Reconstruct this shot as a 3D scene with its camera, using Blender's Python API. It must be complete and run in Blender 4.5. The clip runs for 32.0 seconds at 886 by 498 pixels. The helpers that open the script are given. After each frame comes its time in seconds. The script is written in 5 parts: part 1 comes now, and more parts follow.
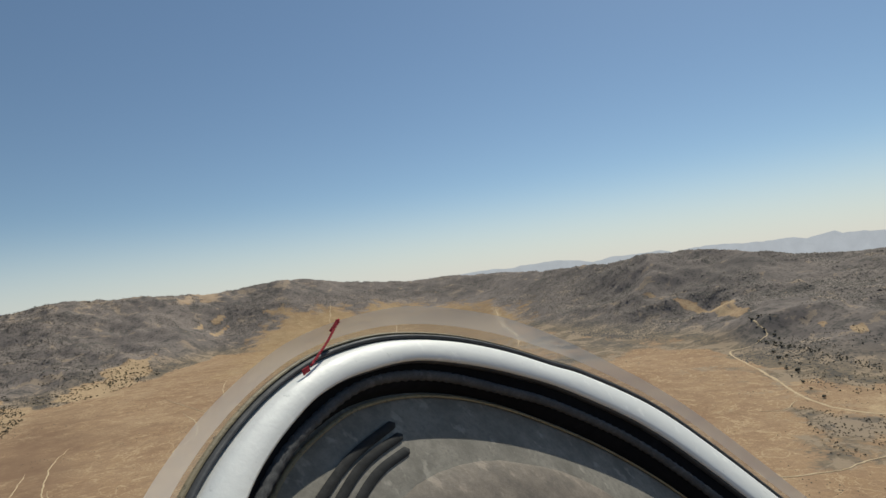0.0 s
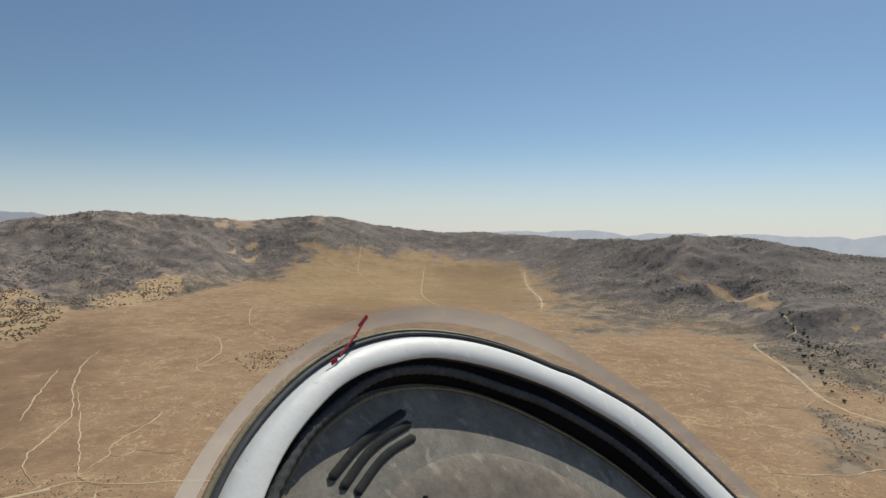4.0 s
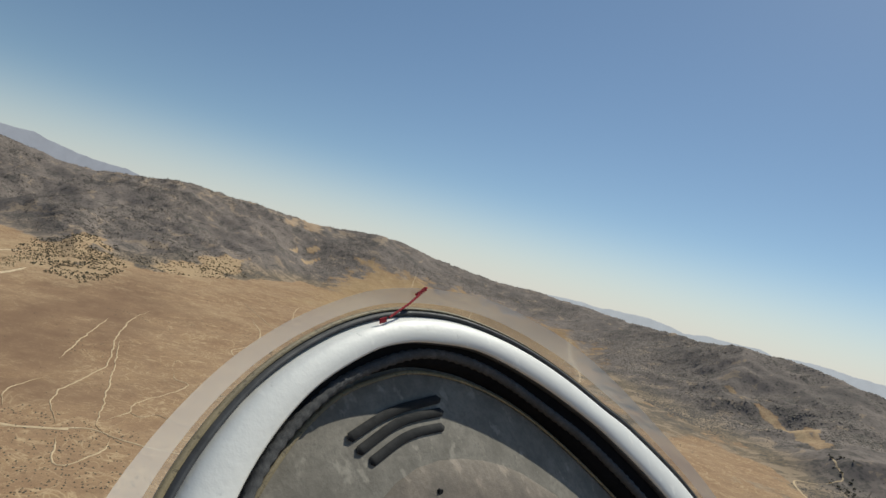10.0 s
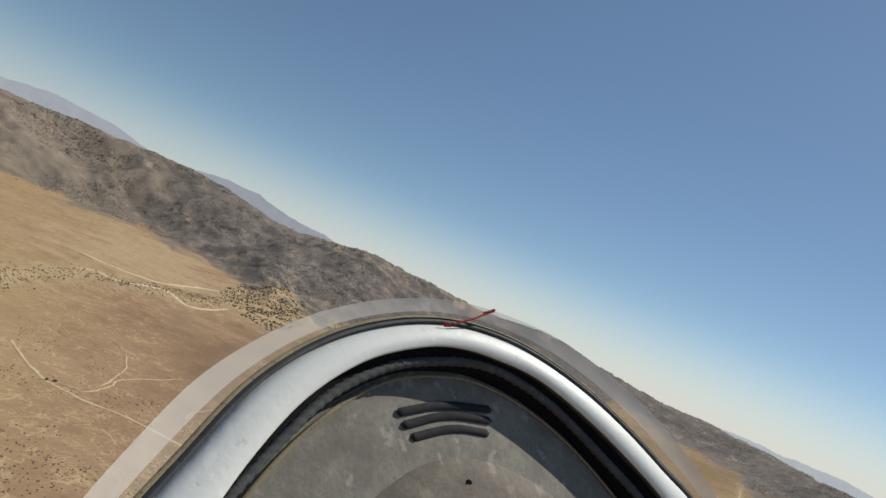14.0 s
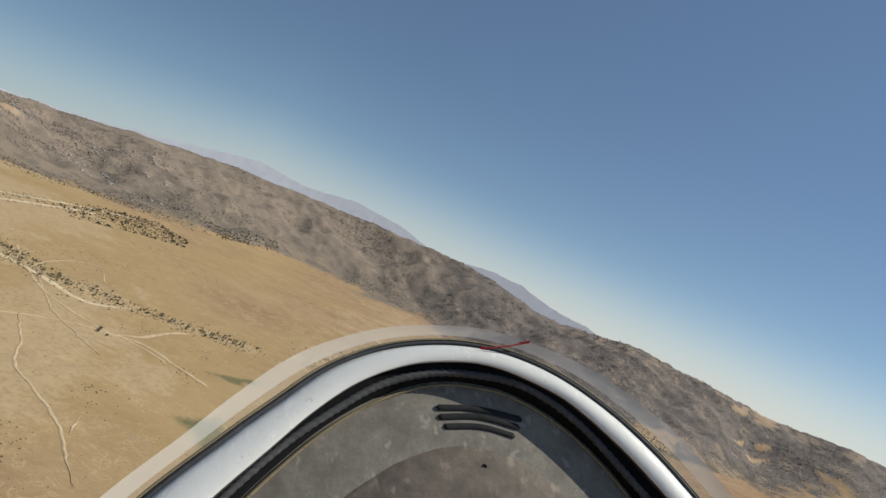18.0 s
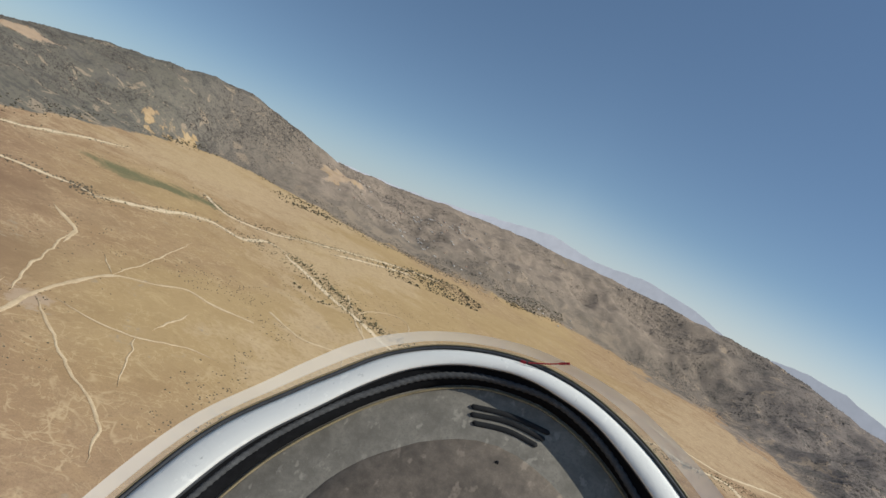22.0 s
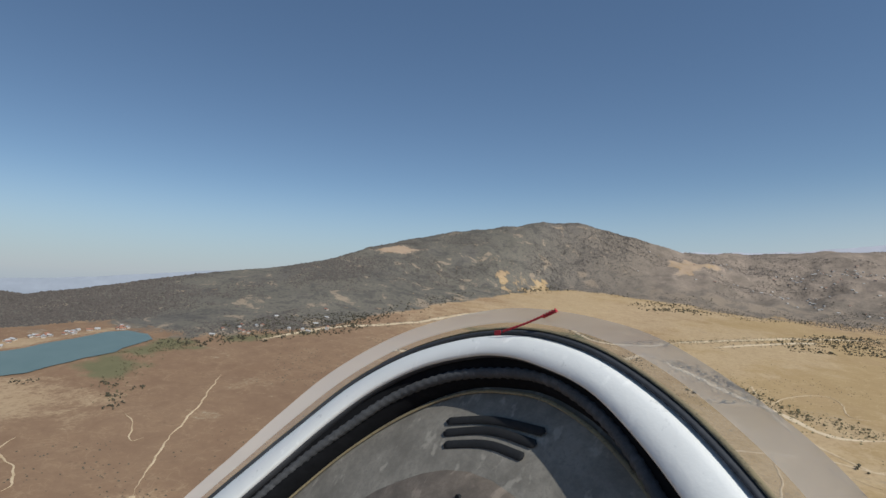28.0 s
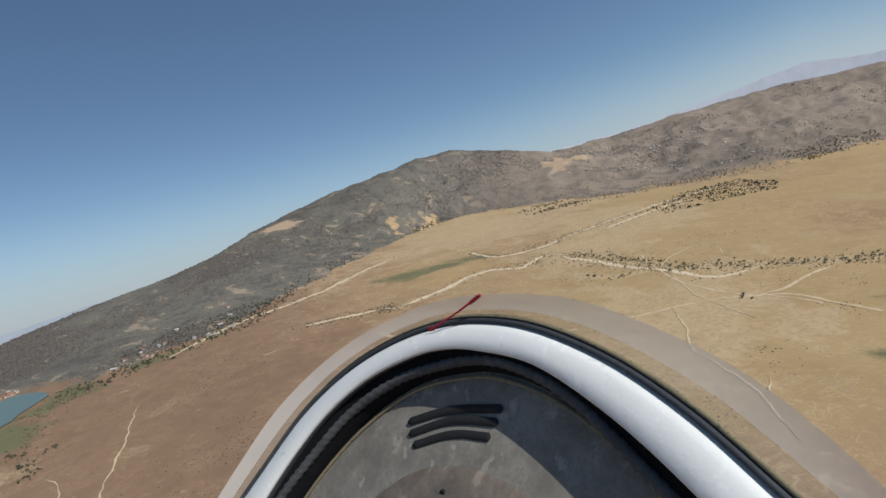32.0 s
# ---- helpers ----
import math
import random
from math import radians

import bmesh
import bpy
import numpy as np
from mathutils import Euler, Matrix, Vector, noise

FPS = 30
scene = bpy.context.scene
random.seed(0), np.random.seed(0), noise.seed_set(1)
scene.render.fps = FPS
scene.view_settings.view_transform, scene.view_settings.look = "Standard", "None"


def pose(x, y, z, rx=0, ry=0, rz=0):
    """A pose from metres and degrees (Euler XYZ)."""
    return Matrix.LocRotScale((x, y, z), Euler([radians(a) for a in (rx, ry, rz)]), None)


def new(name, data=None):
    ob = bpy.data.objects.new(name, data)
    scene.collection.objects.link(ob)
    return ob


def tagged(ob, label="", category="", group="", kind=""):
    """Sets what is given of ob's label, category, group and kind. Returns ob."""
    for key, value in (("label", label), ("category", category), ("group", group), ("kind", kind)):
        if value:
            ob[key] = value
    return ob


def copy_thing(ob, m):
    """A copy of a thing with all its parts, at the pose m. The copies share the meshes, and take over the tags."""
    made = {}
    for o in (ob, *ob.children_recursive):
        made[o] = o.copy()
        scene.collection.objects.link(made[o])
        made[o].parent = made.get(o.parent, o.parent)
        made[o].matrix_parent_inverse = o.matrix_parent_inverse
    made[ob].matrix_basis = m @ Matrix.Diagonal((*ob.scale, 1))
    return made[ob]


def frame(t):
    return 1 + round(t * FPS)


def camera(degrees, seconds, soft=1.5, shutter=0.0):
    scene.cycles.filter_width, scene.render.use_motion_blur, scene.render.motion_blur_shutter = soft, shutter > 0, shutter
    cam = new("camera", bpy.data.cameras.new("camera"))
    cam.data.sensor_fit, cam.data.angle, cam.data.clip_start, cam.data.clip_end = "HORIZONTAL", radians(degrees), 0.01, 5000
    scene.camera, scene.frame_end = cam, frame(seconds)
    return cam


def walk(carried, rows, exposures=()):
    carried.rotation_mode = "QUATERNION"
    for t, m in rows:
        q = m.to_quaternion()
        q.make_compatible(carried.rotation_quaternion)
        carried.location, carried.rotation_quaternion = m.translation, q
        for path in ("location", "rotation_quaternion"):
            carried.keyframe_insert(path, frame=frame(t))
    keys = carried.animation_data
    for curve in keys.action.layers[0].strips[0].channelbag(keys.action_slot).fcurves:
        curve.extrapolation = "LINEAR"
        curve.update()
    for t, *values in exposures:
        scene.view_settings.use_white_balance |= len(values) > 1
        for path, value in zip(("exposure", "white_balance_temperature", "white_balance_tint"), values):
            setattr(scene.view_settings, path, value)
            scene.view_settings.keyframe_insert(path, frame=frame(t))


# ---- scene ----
import itertools

cam = camera(70.96, 32.0)
# seconds, place in metres, turn in degrees
PATH = [
    (0.0, -60.570, 119.871, 348.013, 91.14, 6.45, 0.08),
    (0.5, -60.583, 119.848, 348.012, 91.75, 2.28, -0.15),
    (1.0, -60.582, 119.818, 348.022, 91.96, 0.41, -0.10),
    (1.5, -60.570, 119.792, 348.042, 90.28, 3.87, 0.90),
    (2.0, -60.560, 119.788, 348.061, 87.77, 3.70, 1.76),
    (2.5, -60.558, 119.797, 348.071, 87.10, 1.15, 2.35),
    (3.0, -60.559, 119.802, 348.073, 87.34, -0.62, 2.64),
    (3.5, -60.559, 119.805, 348.074, 87.11, -0.16, 3.05),
    (4.0, -60.559, 119.809, 348.075, 87.01, -0.64, 3.22),
    (4.5, -60.562, 119.812, 348.075, 86.82, -0.98, 3.09),
    (5.0, -60.568, 119.820, 348.074, 86.70, -1.50, 2.77),
    (5.5, -60.578, 119.847, 348.068, 86.83, -2.50, 2.38),
    (6.0, -60.591, 119.880, 348.057, 86.26, -3.40, 1.78),
    (6.5, -60.602, 119.892, 348.046, 87.47, -5.21, 1.58),
    (7.0, -60.605, 119.885, 348.036, 87.72, -6.15, 1.37),
    (7.5, -60.602, 119.875, 348.028, 89.62, -5.29, 1.96),
    (8.0, -60.599, 119.870, 348.022, 89.98, -6.13, 2.92),
    (8.5, -60.598, 119.867, 348.019, 89.65, -8.60, 3.76),
    (9.0, -60.595, 119.864, 348.017, 89.98, -10.84, 4.82),
    (9.5, -60.586, 119.856, 348.013, 90.24, -12.43, 6.35),
    (10.0, -60.572, 119.843, 348.009, 90.23, -14.71, 8.87),
    (10.5, -60.559, 119.830, 348.003, 91.21, -16.45, 12.01),
    (11.0, -60.547, 119.817, 347.995, 91.62, -19.16, 12.62),
    (11.5, -60.531, 119.796, 347.989, 92.13, -20.97, 14.85),
    (12.0, -60.507, 119.772, 347.987, 92.60, -22.02, 16.83),
    (12.5, -60.482, 119.759, 347.987, 92.84, -19.85, 19.13),
    (13.0, -60.465, 119.763, 347.984, 92.80, -21.05, 21.01),
    (13.5, -60.452, 119.774, 347.978, 93.02, -22.41, 22.71),
    (14.0, -60.433, 119.778, 347.970, 93.50, -23.87, 24.85),
    (14.5, -60.402, 119.772, 347.963, 94.32, -25.26, 27.59),
    (15.0, -60.356, 119.757, 347.963, 94.81, -25.94, 30.85),
    (15.5, -60.297, 119.736, 347.973, 94.31, -25.25, 34.52),
    (16.0, -60.238, 119.727, 347.989, 93.12, -24.34, 38.65),
    (16.5, -60.189, 119.735, 348.005, 91.89, -22.07, 42.20),
    (17.0, -60.148, 119.746, 348.014, 91.60, -22.32, 45.39),
    (17.5, -60.111, 119.752, 348.018, 91.37, -23.98, 48.39),
    (18.0, -60.075, 119.753, 348.024, 91.03, -24.85, 50.86),
    (18.5, -60.039, 119.758, 348.033, 90.22, -26.50, 53.33),
    (19.0, -60.015, 119.786, 348.043, 89.60, -25.91, 55.97),
    (19.5, -60.005, 119.840, 348.053, 88.91, -23.68, 59.28),
    (20.0, -59.977, 119.891, 348.066, 87.79, -22.96, 63.51),
    (20.5, -59.909, 119.913, 348.083, 87.04, -23.21, 68.00),
    (21.0, -59.837, 119.924, 348.097, 86.57, -24.37, 72.45),
    (21.5, -59.802, 119.950, 348.104, 85.98, -28.05, 76.08),
    (22.0, -59.795, 119.993, 348.112, 84.53, -28.50, 80.13),
    (22.5, -59.795, 120.045, 348.121, 83.88, -27.41, 82.97),
    (23.0, -59.791, 120.102, 348.128, 83.13, -27.03, 86.99),
    (23.5, -59.784, 120.163, 348.132, 82.91, -26.48, 90.80),
    (24.0, -59.782, 120.225, 348.132, 82.83, -25.84, 94.87),
    (24.5, -59.802, 120.284, 348.126, 82.97, -25.36, 98.75),
    (25.0, -59.838, 120.338, 348.117, 83.14, -24.80, 101.92),
    (25.5, -59.870, 120.386, 348.110, 83.18, -22.69, 104.02),
    (26.0, -59.895, 120.429, 348.103, 83.59, -19.96, 105.90),
    (26.5, -59.925, 120.469, 348.092, 84.85, -19.01, 107.96),
    (27.0, -59.972, 120.506, 348.078, 85.60, -15.57, 109.59),
    (27.5, -60.037, 120.535, 348.066, 86.04, -10.21, 110.61),
    (28.0, -60.098, 120.553, 348.058, 85.92, -4.89, 111.10),
    (28.5, -60.136, 120.562, 348.057, 84.99, -1.54, 111.15),
    (29.0, -60.150, 120.568, 348.066, 84.19, 0.65, 111.38),
    (29.5, -60.147, 120.571, 348.080, 82.14, 1.90, 110.87),
    (30.0, -60.134, 120.571, 348.093, 81.34, 4.57, 108.73),
    (30.5, -60.124, 120.564, 348.099, 81.46, 6.26, 105.63),
    (31.0, -60.119, 120.552, 348.101, 80.85, 8.59, 102.68),
    (31.5, -60.107, 120.543, 348.107, 81.57, 8.19, 100.92),
    (32.0, -60.085, 120.538, 348.119, 80.47, 10.40, 99.19),
]
EXPOSURES = [(0, 0.32, 6600, 3), (3, 0.32, 6550, 4), (6, 0.34, 6380, 6), (8, 0.34, 6450, 5), (10, 0.34, 6580, 3), (13, 0.37, 6550, 4), (17, 0.38, 6580, 5), (20, 0.42, 6450, 6), (22, 0.48, 6350, 5), (23.5, 0.52, 6100, 5), (26, 0.44, 6030, 6), (29, 0.35, 6080, 7), (32, 0.36, 6080, 7)]
walk(cam, [(r[0], pose(*r[1:])) for r in PATH], EXPOSURES)

# ---- light ----
SUN_AZ, SUN_EL = -28.0, 49.0   # degrees left of +y, degrees up
world = bpy.data.worlds.new("sky")
scene.world = world
world.use_nodes = True
wn, wl = world.node_tree.nodes, world.node_tree.links
sky = wn.new("ShaderNodeTexSky")
sky.sky_type = "NISHITA"
sky.sun_disc = False
sky.sun_elevation, sky.sun_rotation = radians(SUN_EL), radians(-SUN_AZ)
sky.altitude, sky.air_density, sky.dust_density, sky.ozone_density = 900, 1.25, 0.14, 1.9
geo_w = wn.new("ShaderNodeTexCoord")
# the land falls away past the lake, and the sky's horizon with it
dip = wn.new("ShaderNodeVectorMath")
dip.operation = "DOT_PRODUCT"
dip.inputs[1].default_value = (-0.75, -0.66, 0)
side = wn.new("ShaderNodeMath")
side.operation, side.use_clamp = "MULTIPLY_ADD", True
side.inputs[1].default_value, side.inputs[2].default_value = 0.3, -0.14
down = wn.new("ShaderNodeMath")
down.inputs[1].default_value = 0.05
shift = wn.new("ShaderNodeCombineXYZ")
lift = wn.new("ShaderNodeVectorMath")
lift.operation = "ADD"
wl.new(geo_w.outputs["Generated"], dip.inputs[0])
wl.new(dip.outputs["Value"], side.inputs[0])
wl.new(side.outputs[0], down.inputs[0])
wl.new(down.outputs[0], shift.inputs[2])
wl.new(shift.outputs[0], lift.inputs[1])
unit = wn.new("ShaderNodeVectorMath")
unit.operation = "NORMALIZE"
# the sky deepens quickly above the hills
tall = wn.new("ShaderNodeVectorMath")
tall.operation = "MULTIPLY"
tall.inputs[1].default_value = (1, 1, 1.55)
wl.new(geo_w.outputs["Generated"], tall.inputs[0])
wl.new(tall.outputs[0], lift.inputs[0])
wl.new(lift.outputs[0], unit.inputs[0])
wl.new(unit.outputs[0], sky.inputs[0])
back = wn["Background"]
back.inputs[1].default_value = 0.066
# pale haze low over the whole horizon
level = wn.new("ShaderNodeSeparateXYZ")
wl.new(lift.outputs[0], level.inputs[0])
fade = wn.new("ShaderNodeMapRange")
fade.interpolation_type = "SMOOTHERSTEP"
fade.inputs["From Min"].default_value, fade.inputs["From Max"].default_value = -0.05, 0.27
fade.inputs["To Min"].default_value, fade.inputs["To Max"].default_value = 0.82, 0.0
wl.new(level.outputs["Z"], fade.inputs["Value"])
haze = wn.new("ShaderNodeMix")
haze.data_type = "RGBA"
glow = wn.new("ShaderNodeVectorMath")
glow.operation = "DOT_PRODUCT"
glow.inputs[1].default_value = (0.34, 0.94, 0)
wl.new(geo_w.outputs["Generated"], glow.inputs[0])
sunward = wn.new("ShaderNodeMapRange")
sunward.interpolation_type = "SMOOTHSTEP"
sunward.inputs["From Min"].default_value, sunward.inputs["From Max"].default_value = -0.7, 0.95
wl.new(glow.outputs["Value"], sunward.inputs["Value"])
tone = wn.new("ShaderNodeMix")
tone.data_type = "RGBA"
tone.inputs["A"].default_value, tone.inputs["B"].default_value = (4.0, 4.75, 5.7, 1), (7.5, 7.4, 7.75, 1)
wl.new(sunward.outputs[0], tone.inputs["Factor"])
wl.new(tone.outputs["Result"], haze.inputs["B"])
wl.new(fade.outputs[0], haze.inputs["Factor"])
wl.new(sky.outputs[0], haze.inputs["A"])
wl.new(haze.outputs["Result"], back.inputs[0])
sun = new("sun", bpy.data.lights.new("sun", "SUN"))
sun.data.energy, sun.data.angle, sun.data.color = 3.2, radians(0.53), (1.0, 0.95, 0.87)
sa, se = radians(SUN_AZ), radians(SUN_EL)
toward = Vector((-math.sin(sa) * math.cos(se), math.cos(sa) * math.cos(se), math.sin(se)))
sun.rotation_mode = "QUATERNION"
sun.rotation_quaternion = toward.to_track_quat("Z", "Y")
sun.location = toward * 3000

# ---- helpers of this scene ----
EYE = (-60.0, 120.0, 348.0)   # middle of the flight


def smooth(a, b, x):
    t = np.clip((x - a) / (b - a), 0, 1)
    return t * t * (3 - 2 * t)


_rng = np.random.RandomState(7)
_LAT = _rng.rand(256, 256)


def vnoise(x, y):
    """Value noise, 0 to 1, on arrays."""
    xi, yi = np.floor(x).astype(int), np.floor(y).astype(int)
    fx, fy = x - xi, y - yi
    fx, fy = fx * fx * (3 - 2 * fx), fy * fy * (3 - 2 * fy)
    a, b = _LAT[xi & 255, yi & 255], _LAT[(xi + 1) & 255, yi & 255]
    c, d = _LAT[xi & 255, (yi + 1) & 255], _LAT[(xi + 1) & 255, (yi + 1) & 255]
    return (a * (1 - fx) + b * fx) * (1 - fy) + (c * (1 - fx) + d * fx) * fy


def fbm(x, y, size, octaves=5, gain=0.5, ridged=False):
    v, amp, tot = np.zeros_like(x, dtype=float), 1.0, 0.0
    for o in range(octaves):
        s = 2.0 ** o / size
        n = vnoise(x * s + 17.3 * o, y * s - 9.1 * o)
        if ridged:
            n = 1 - np.abs(2 * n - 1)
        v, tot, amp = v + amp * n, tot + amp, amp * gain
    return v / tot


# The hills round the valley: bearing (left of +y), where they begin, where their crest stands, the crest's angle seen from the flight
HILLS = [
    (-180, 1500, 2600, -3.0),
    (-58.1, 1400, 2600, -3.24),
    (-31.2, 1430, 3000, -2.69),
    (-26.3, 1600, 3000, -2.09),
    (-21.4, 2050, 3200, -1.39),
    (-17.9, 2200, 3200, -1.29),
    (-14.6, 2300, 3500, -1.88),
    (-9.8, 2500, 3900, -1.98),
    (-6.0, 2900, 4300, -1.68),
    (-0.1, 3250, 4650, -1.38),
    (3.8, 3250, 4650, -1.48),
    (9.8, 3150, 4600, -0.79),
    (12.7, 3100, 4550, -0.20),
    (14.7, 3100, 4500, 0.00),
    (17.7, 3150, 4500, -0.39),
    (20.6, 3300, 4400, -0.59),
    (25.6, 2850, 4300, -0.20),
    (32.7, 2500, 4200, 0.20),
    (35.8, 2450, 4200, -0.40),
    (38.8, 2200, 4300, -0.79),
]
HILLS += [
    (41.8, 2800, 4400, -0.59),
    (45.8, 3200, 4500, 0.20),
    (50.7, 3500, 4600, 0.55),
    (55.7, 3600, 4600, 0.45),
    (60.7, 3500, 4600, 0.25),
    (65.7, 3300, 4600, 0.0),
    (71.7, 2850, 4500, -0.30),
    (78.7, 2750, 4300, -1.09),
    (84.7, 2650, 4100, -1.99),
    (89.8, 2750, 3700, -2.48),
    (94.8, 2900, 3550, -1.30),
    (98.8, 2880, 3500, -0.70),
    (101.9, 2700, 3400, -0.89),
    (104.9, 2500, 3300, -1.49),
    (109.9, 2150, 3200, -2.49),
    (113.0, 1950, 3100, -3.19),
    (117.1, 1780, 2900, -4.29),
    (120.2, 1650, 2600, -5.50),
    (124.3, 1560, 2400, -6.61),
    (132.4, 1500, 2250, -7.72),
]
HILLS += [
    (138.5, 1650, 2150, -8.81),
    (144.6, 1600, 2050, -9.58),
    (180, 1500, 2600, -3.0),
]
_H = np.array(HILLS)


def terrain(x, y):
    """Height of the land, and how far up the hills a place lies (0 valley, 1 crest)."""
    dx, dy = x - EYE[0], y - EYE[1]
    r, az = np.hypot(dx, dy), np.degrees(np.arctan2(-dx, dy))
    wob = 2.0 * (fbm(x, y, 700, 3) - 0.5)
    rb, rc, el = (np.interp(az, _H[:, 0], _H[:, k]) for k in (1, 2, 3))
    rb = rb * (1 + 0.05 * wob)
    zc = EYE[2] + rc * np.tan(np.radians(el))
    u = np.clip((r - rb) / (rc - rb), 0, 1)
    up = u * u * (1.6 - 0.6 * u)
    spur = fbm(x, y, 620, 5, 0.5, True) - 0.55
    calm = 1 - 0.7 * smooth(-16, -8, az) * smooth(26, 16, az)
    z = zc * up + spur * 150 * np.sin(np.pi * np.clip(u, 0, 1)) ** 0.8 * smooth(0.02, 0.4, u) * np.clip(zc / 250, 0.15, 1.3)
    z = z + (fbm(x, y, 150, 5, 0.6) - 0.5) * 30 * smooth(0.15, 0.6, u) * np.clip(zc / 250, 0.2, 1)
    z = z + (fbm(x, y, 230, 5, 0.55, True) - 0.55) * 40 * np.sin(np.pi * np.clip(u, 0, 1)) ** 0.6 * smooth(0.05, 0.4, u) * np.clip(zc / 250, 0.2, 1.2)
    z = zc * up + (z - zc * up) * calm
    fold = 0.15 * (0.35 + 1.3 * fbm(x, y, 900, 3)) * np.clip(zc / 250, 0, 1.2) * smooth(4, -6, np.abs(az - 4) - 38) * (1 - 0.9 * smooth(-14, -6, az) * smooth(24, 14, az))
    z = z + fold * (58 * np.exp(-((u - 0.38 - 0.10 * wob) / 0.11) ** 2) - 34 * np.exp(-((u - 0.62 - 0.10 * wob) / 0.12) ** 2))
    z = z + (fbm(x, y, 130, 5, 0.62) - 0.5) * 26 * smooth(0.6, 0.95, u) * np.clip(zc / 250, 0.1, 1)
    z = z + (fbm(x, y, 75, 4, 0.6, True) - 0.6) * 26 * smooth(0.7, 0.97, u) * smooth(1, -4, np.abs(az - 14) - 32) * np.clip(zc / 250, 0, 1)
    over = np.clip((r - rc) / 400, 0, 4)
    z = z - over ** 1.3 * (60 + 140 * smooth(108, 125, az) * (1 - smooth(150, 175, az)))
    bed = smooth(330, 480, np.hypot(x + 886, y + 1017))
    z = z + (fbm(x, y, 420, 4) - 0.5) * 14 * (1 - smooth(0.0, 0.25, u)) * smooth(200, 700, r) * bed
    return z, u


def height(x, y):
    z, _ = terrain(np.array([float(x)]), np.array([float(y)]))
    return float(z[0])


def mesh_from(name, verts, faces):
    me = bpy.data.meshes.new(name)
    me.from_pydata(verts, [], faces)
    return me


# ---- materials ----
def material(name):
    m = bpy.data.materials.new(name)
    m.use_nodes = True
    return m, m.node_tree.nodes, m.node_tree.links, m.node_tree.nodes["Principled BSDF"]


def noise_node(n, l, vec, scale, detail=4.0, rough=0.55, warp=0.0):
    t = n.new("ShaderNodeTexNoise")
    t.inputs["Scale"].default_value, t.inputs["Detail"].default_value = scale, detail
    t.inputs["Roughness"].default_value, t.inputs["Distortion"].default_value = rough, warp
    l.new(vec, t.inputs["Vector"])
    return t.outputs["Fac"]


def ramp(n, l, fac, stops):
    r = n.new("ShaderNodeValToRGB")
    e = r.color_ramp.elements
    while len(e) < len(stops):
        e.new(0.5)
    for k, (p, c) in enumerate(stops):
        e[k].position, e[k].color = p, (c, c, c, 1) if isinstance(c, (int, float)) else (*c, 1)
    l.new(fac, r.inputs[0])
    return r.outputs[0]


def blend(n, l, fac, a, b, mode="MIX"):
    m = n.new("ShaderNodeMix")
    m.data_type, m.blend_type = "RGBA", mode
    for sock, v in ((m.inputs["Factor"], fac), (m.inputs["A"], a), (m.inputs["B"], b)):
        if isinstance(v, bpy.types.NodeSocket):
            l.new(v, sock)
        else:
            sock.default_value = (*v, 1) if isinstance(v, tuple) else v
    return m.outputs["Result"]


def math_node(n, l, op, a, b=0.0, clamp=False):
    m = n.new("ShaderNodeMath")
    m.operation, m.use_clamp = op, clamp
    for sock, v in ((m.inputs[0], a), (m.inputs[1], b)):
        if isinstance(v, bpy.types.NodeSocket):
            l.new(v, sock)
        else:
            sock.default_value = v
    return m.outputs[0]


def bump_node(n, l, b, fac, strength, distance):
    u = n.new("ShaderNodeBump")
    u.inputs["Strength"].default_value, u.inputs["Distance"].default_value = strength, distance
    l.new(fac, u.inputs["Height"])
    l.new(u.outputs[0], b.inputs["Normal"])


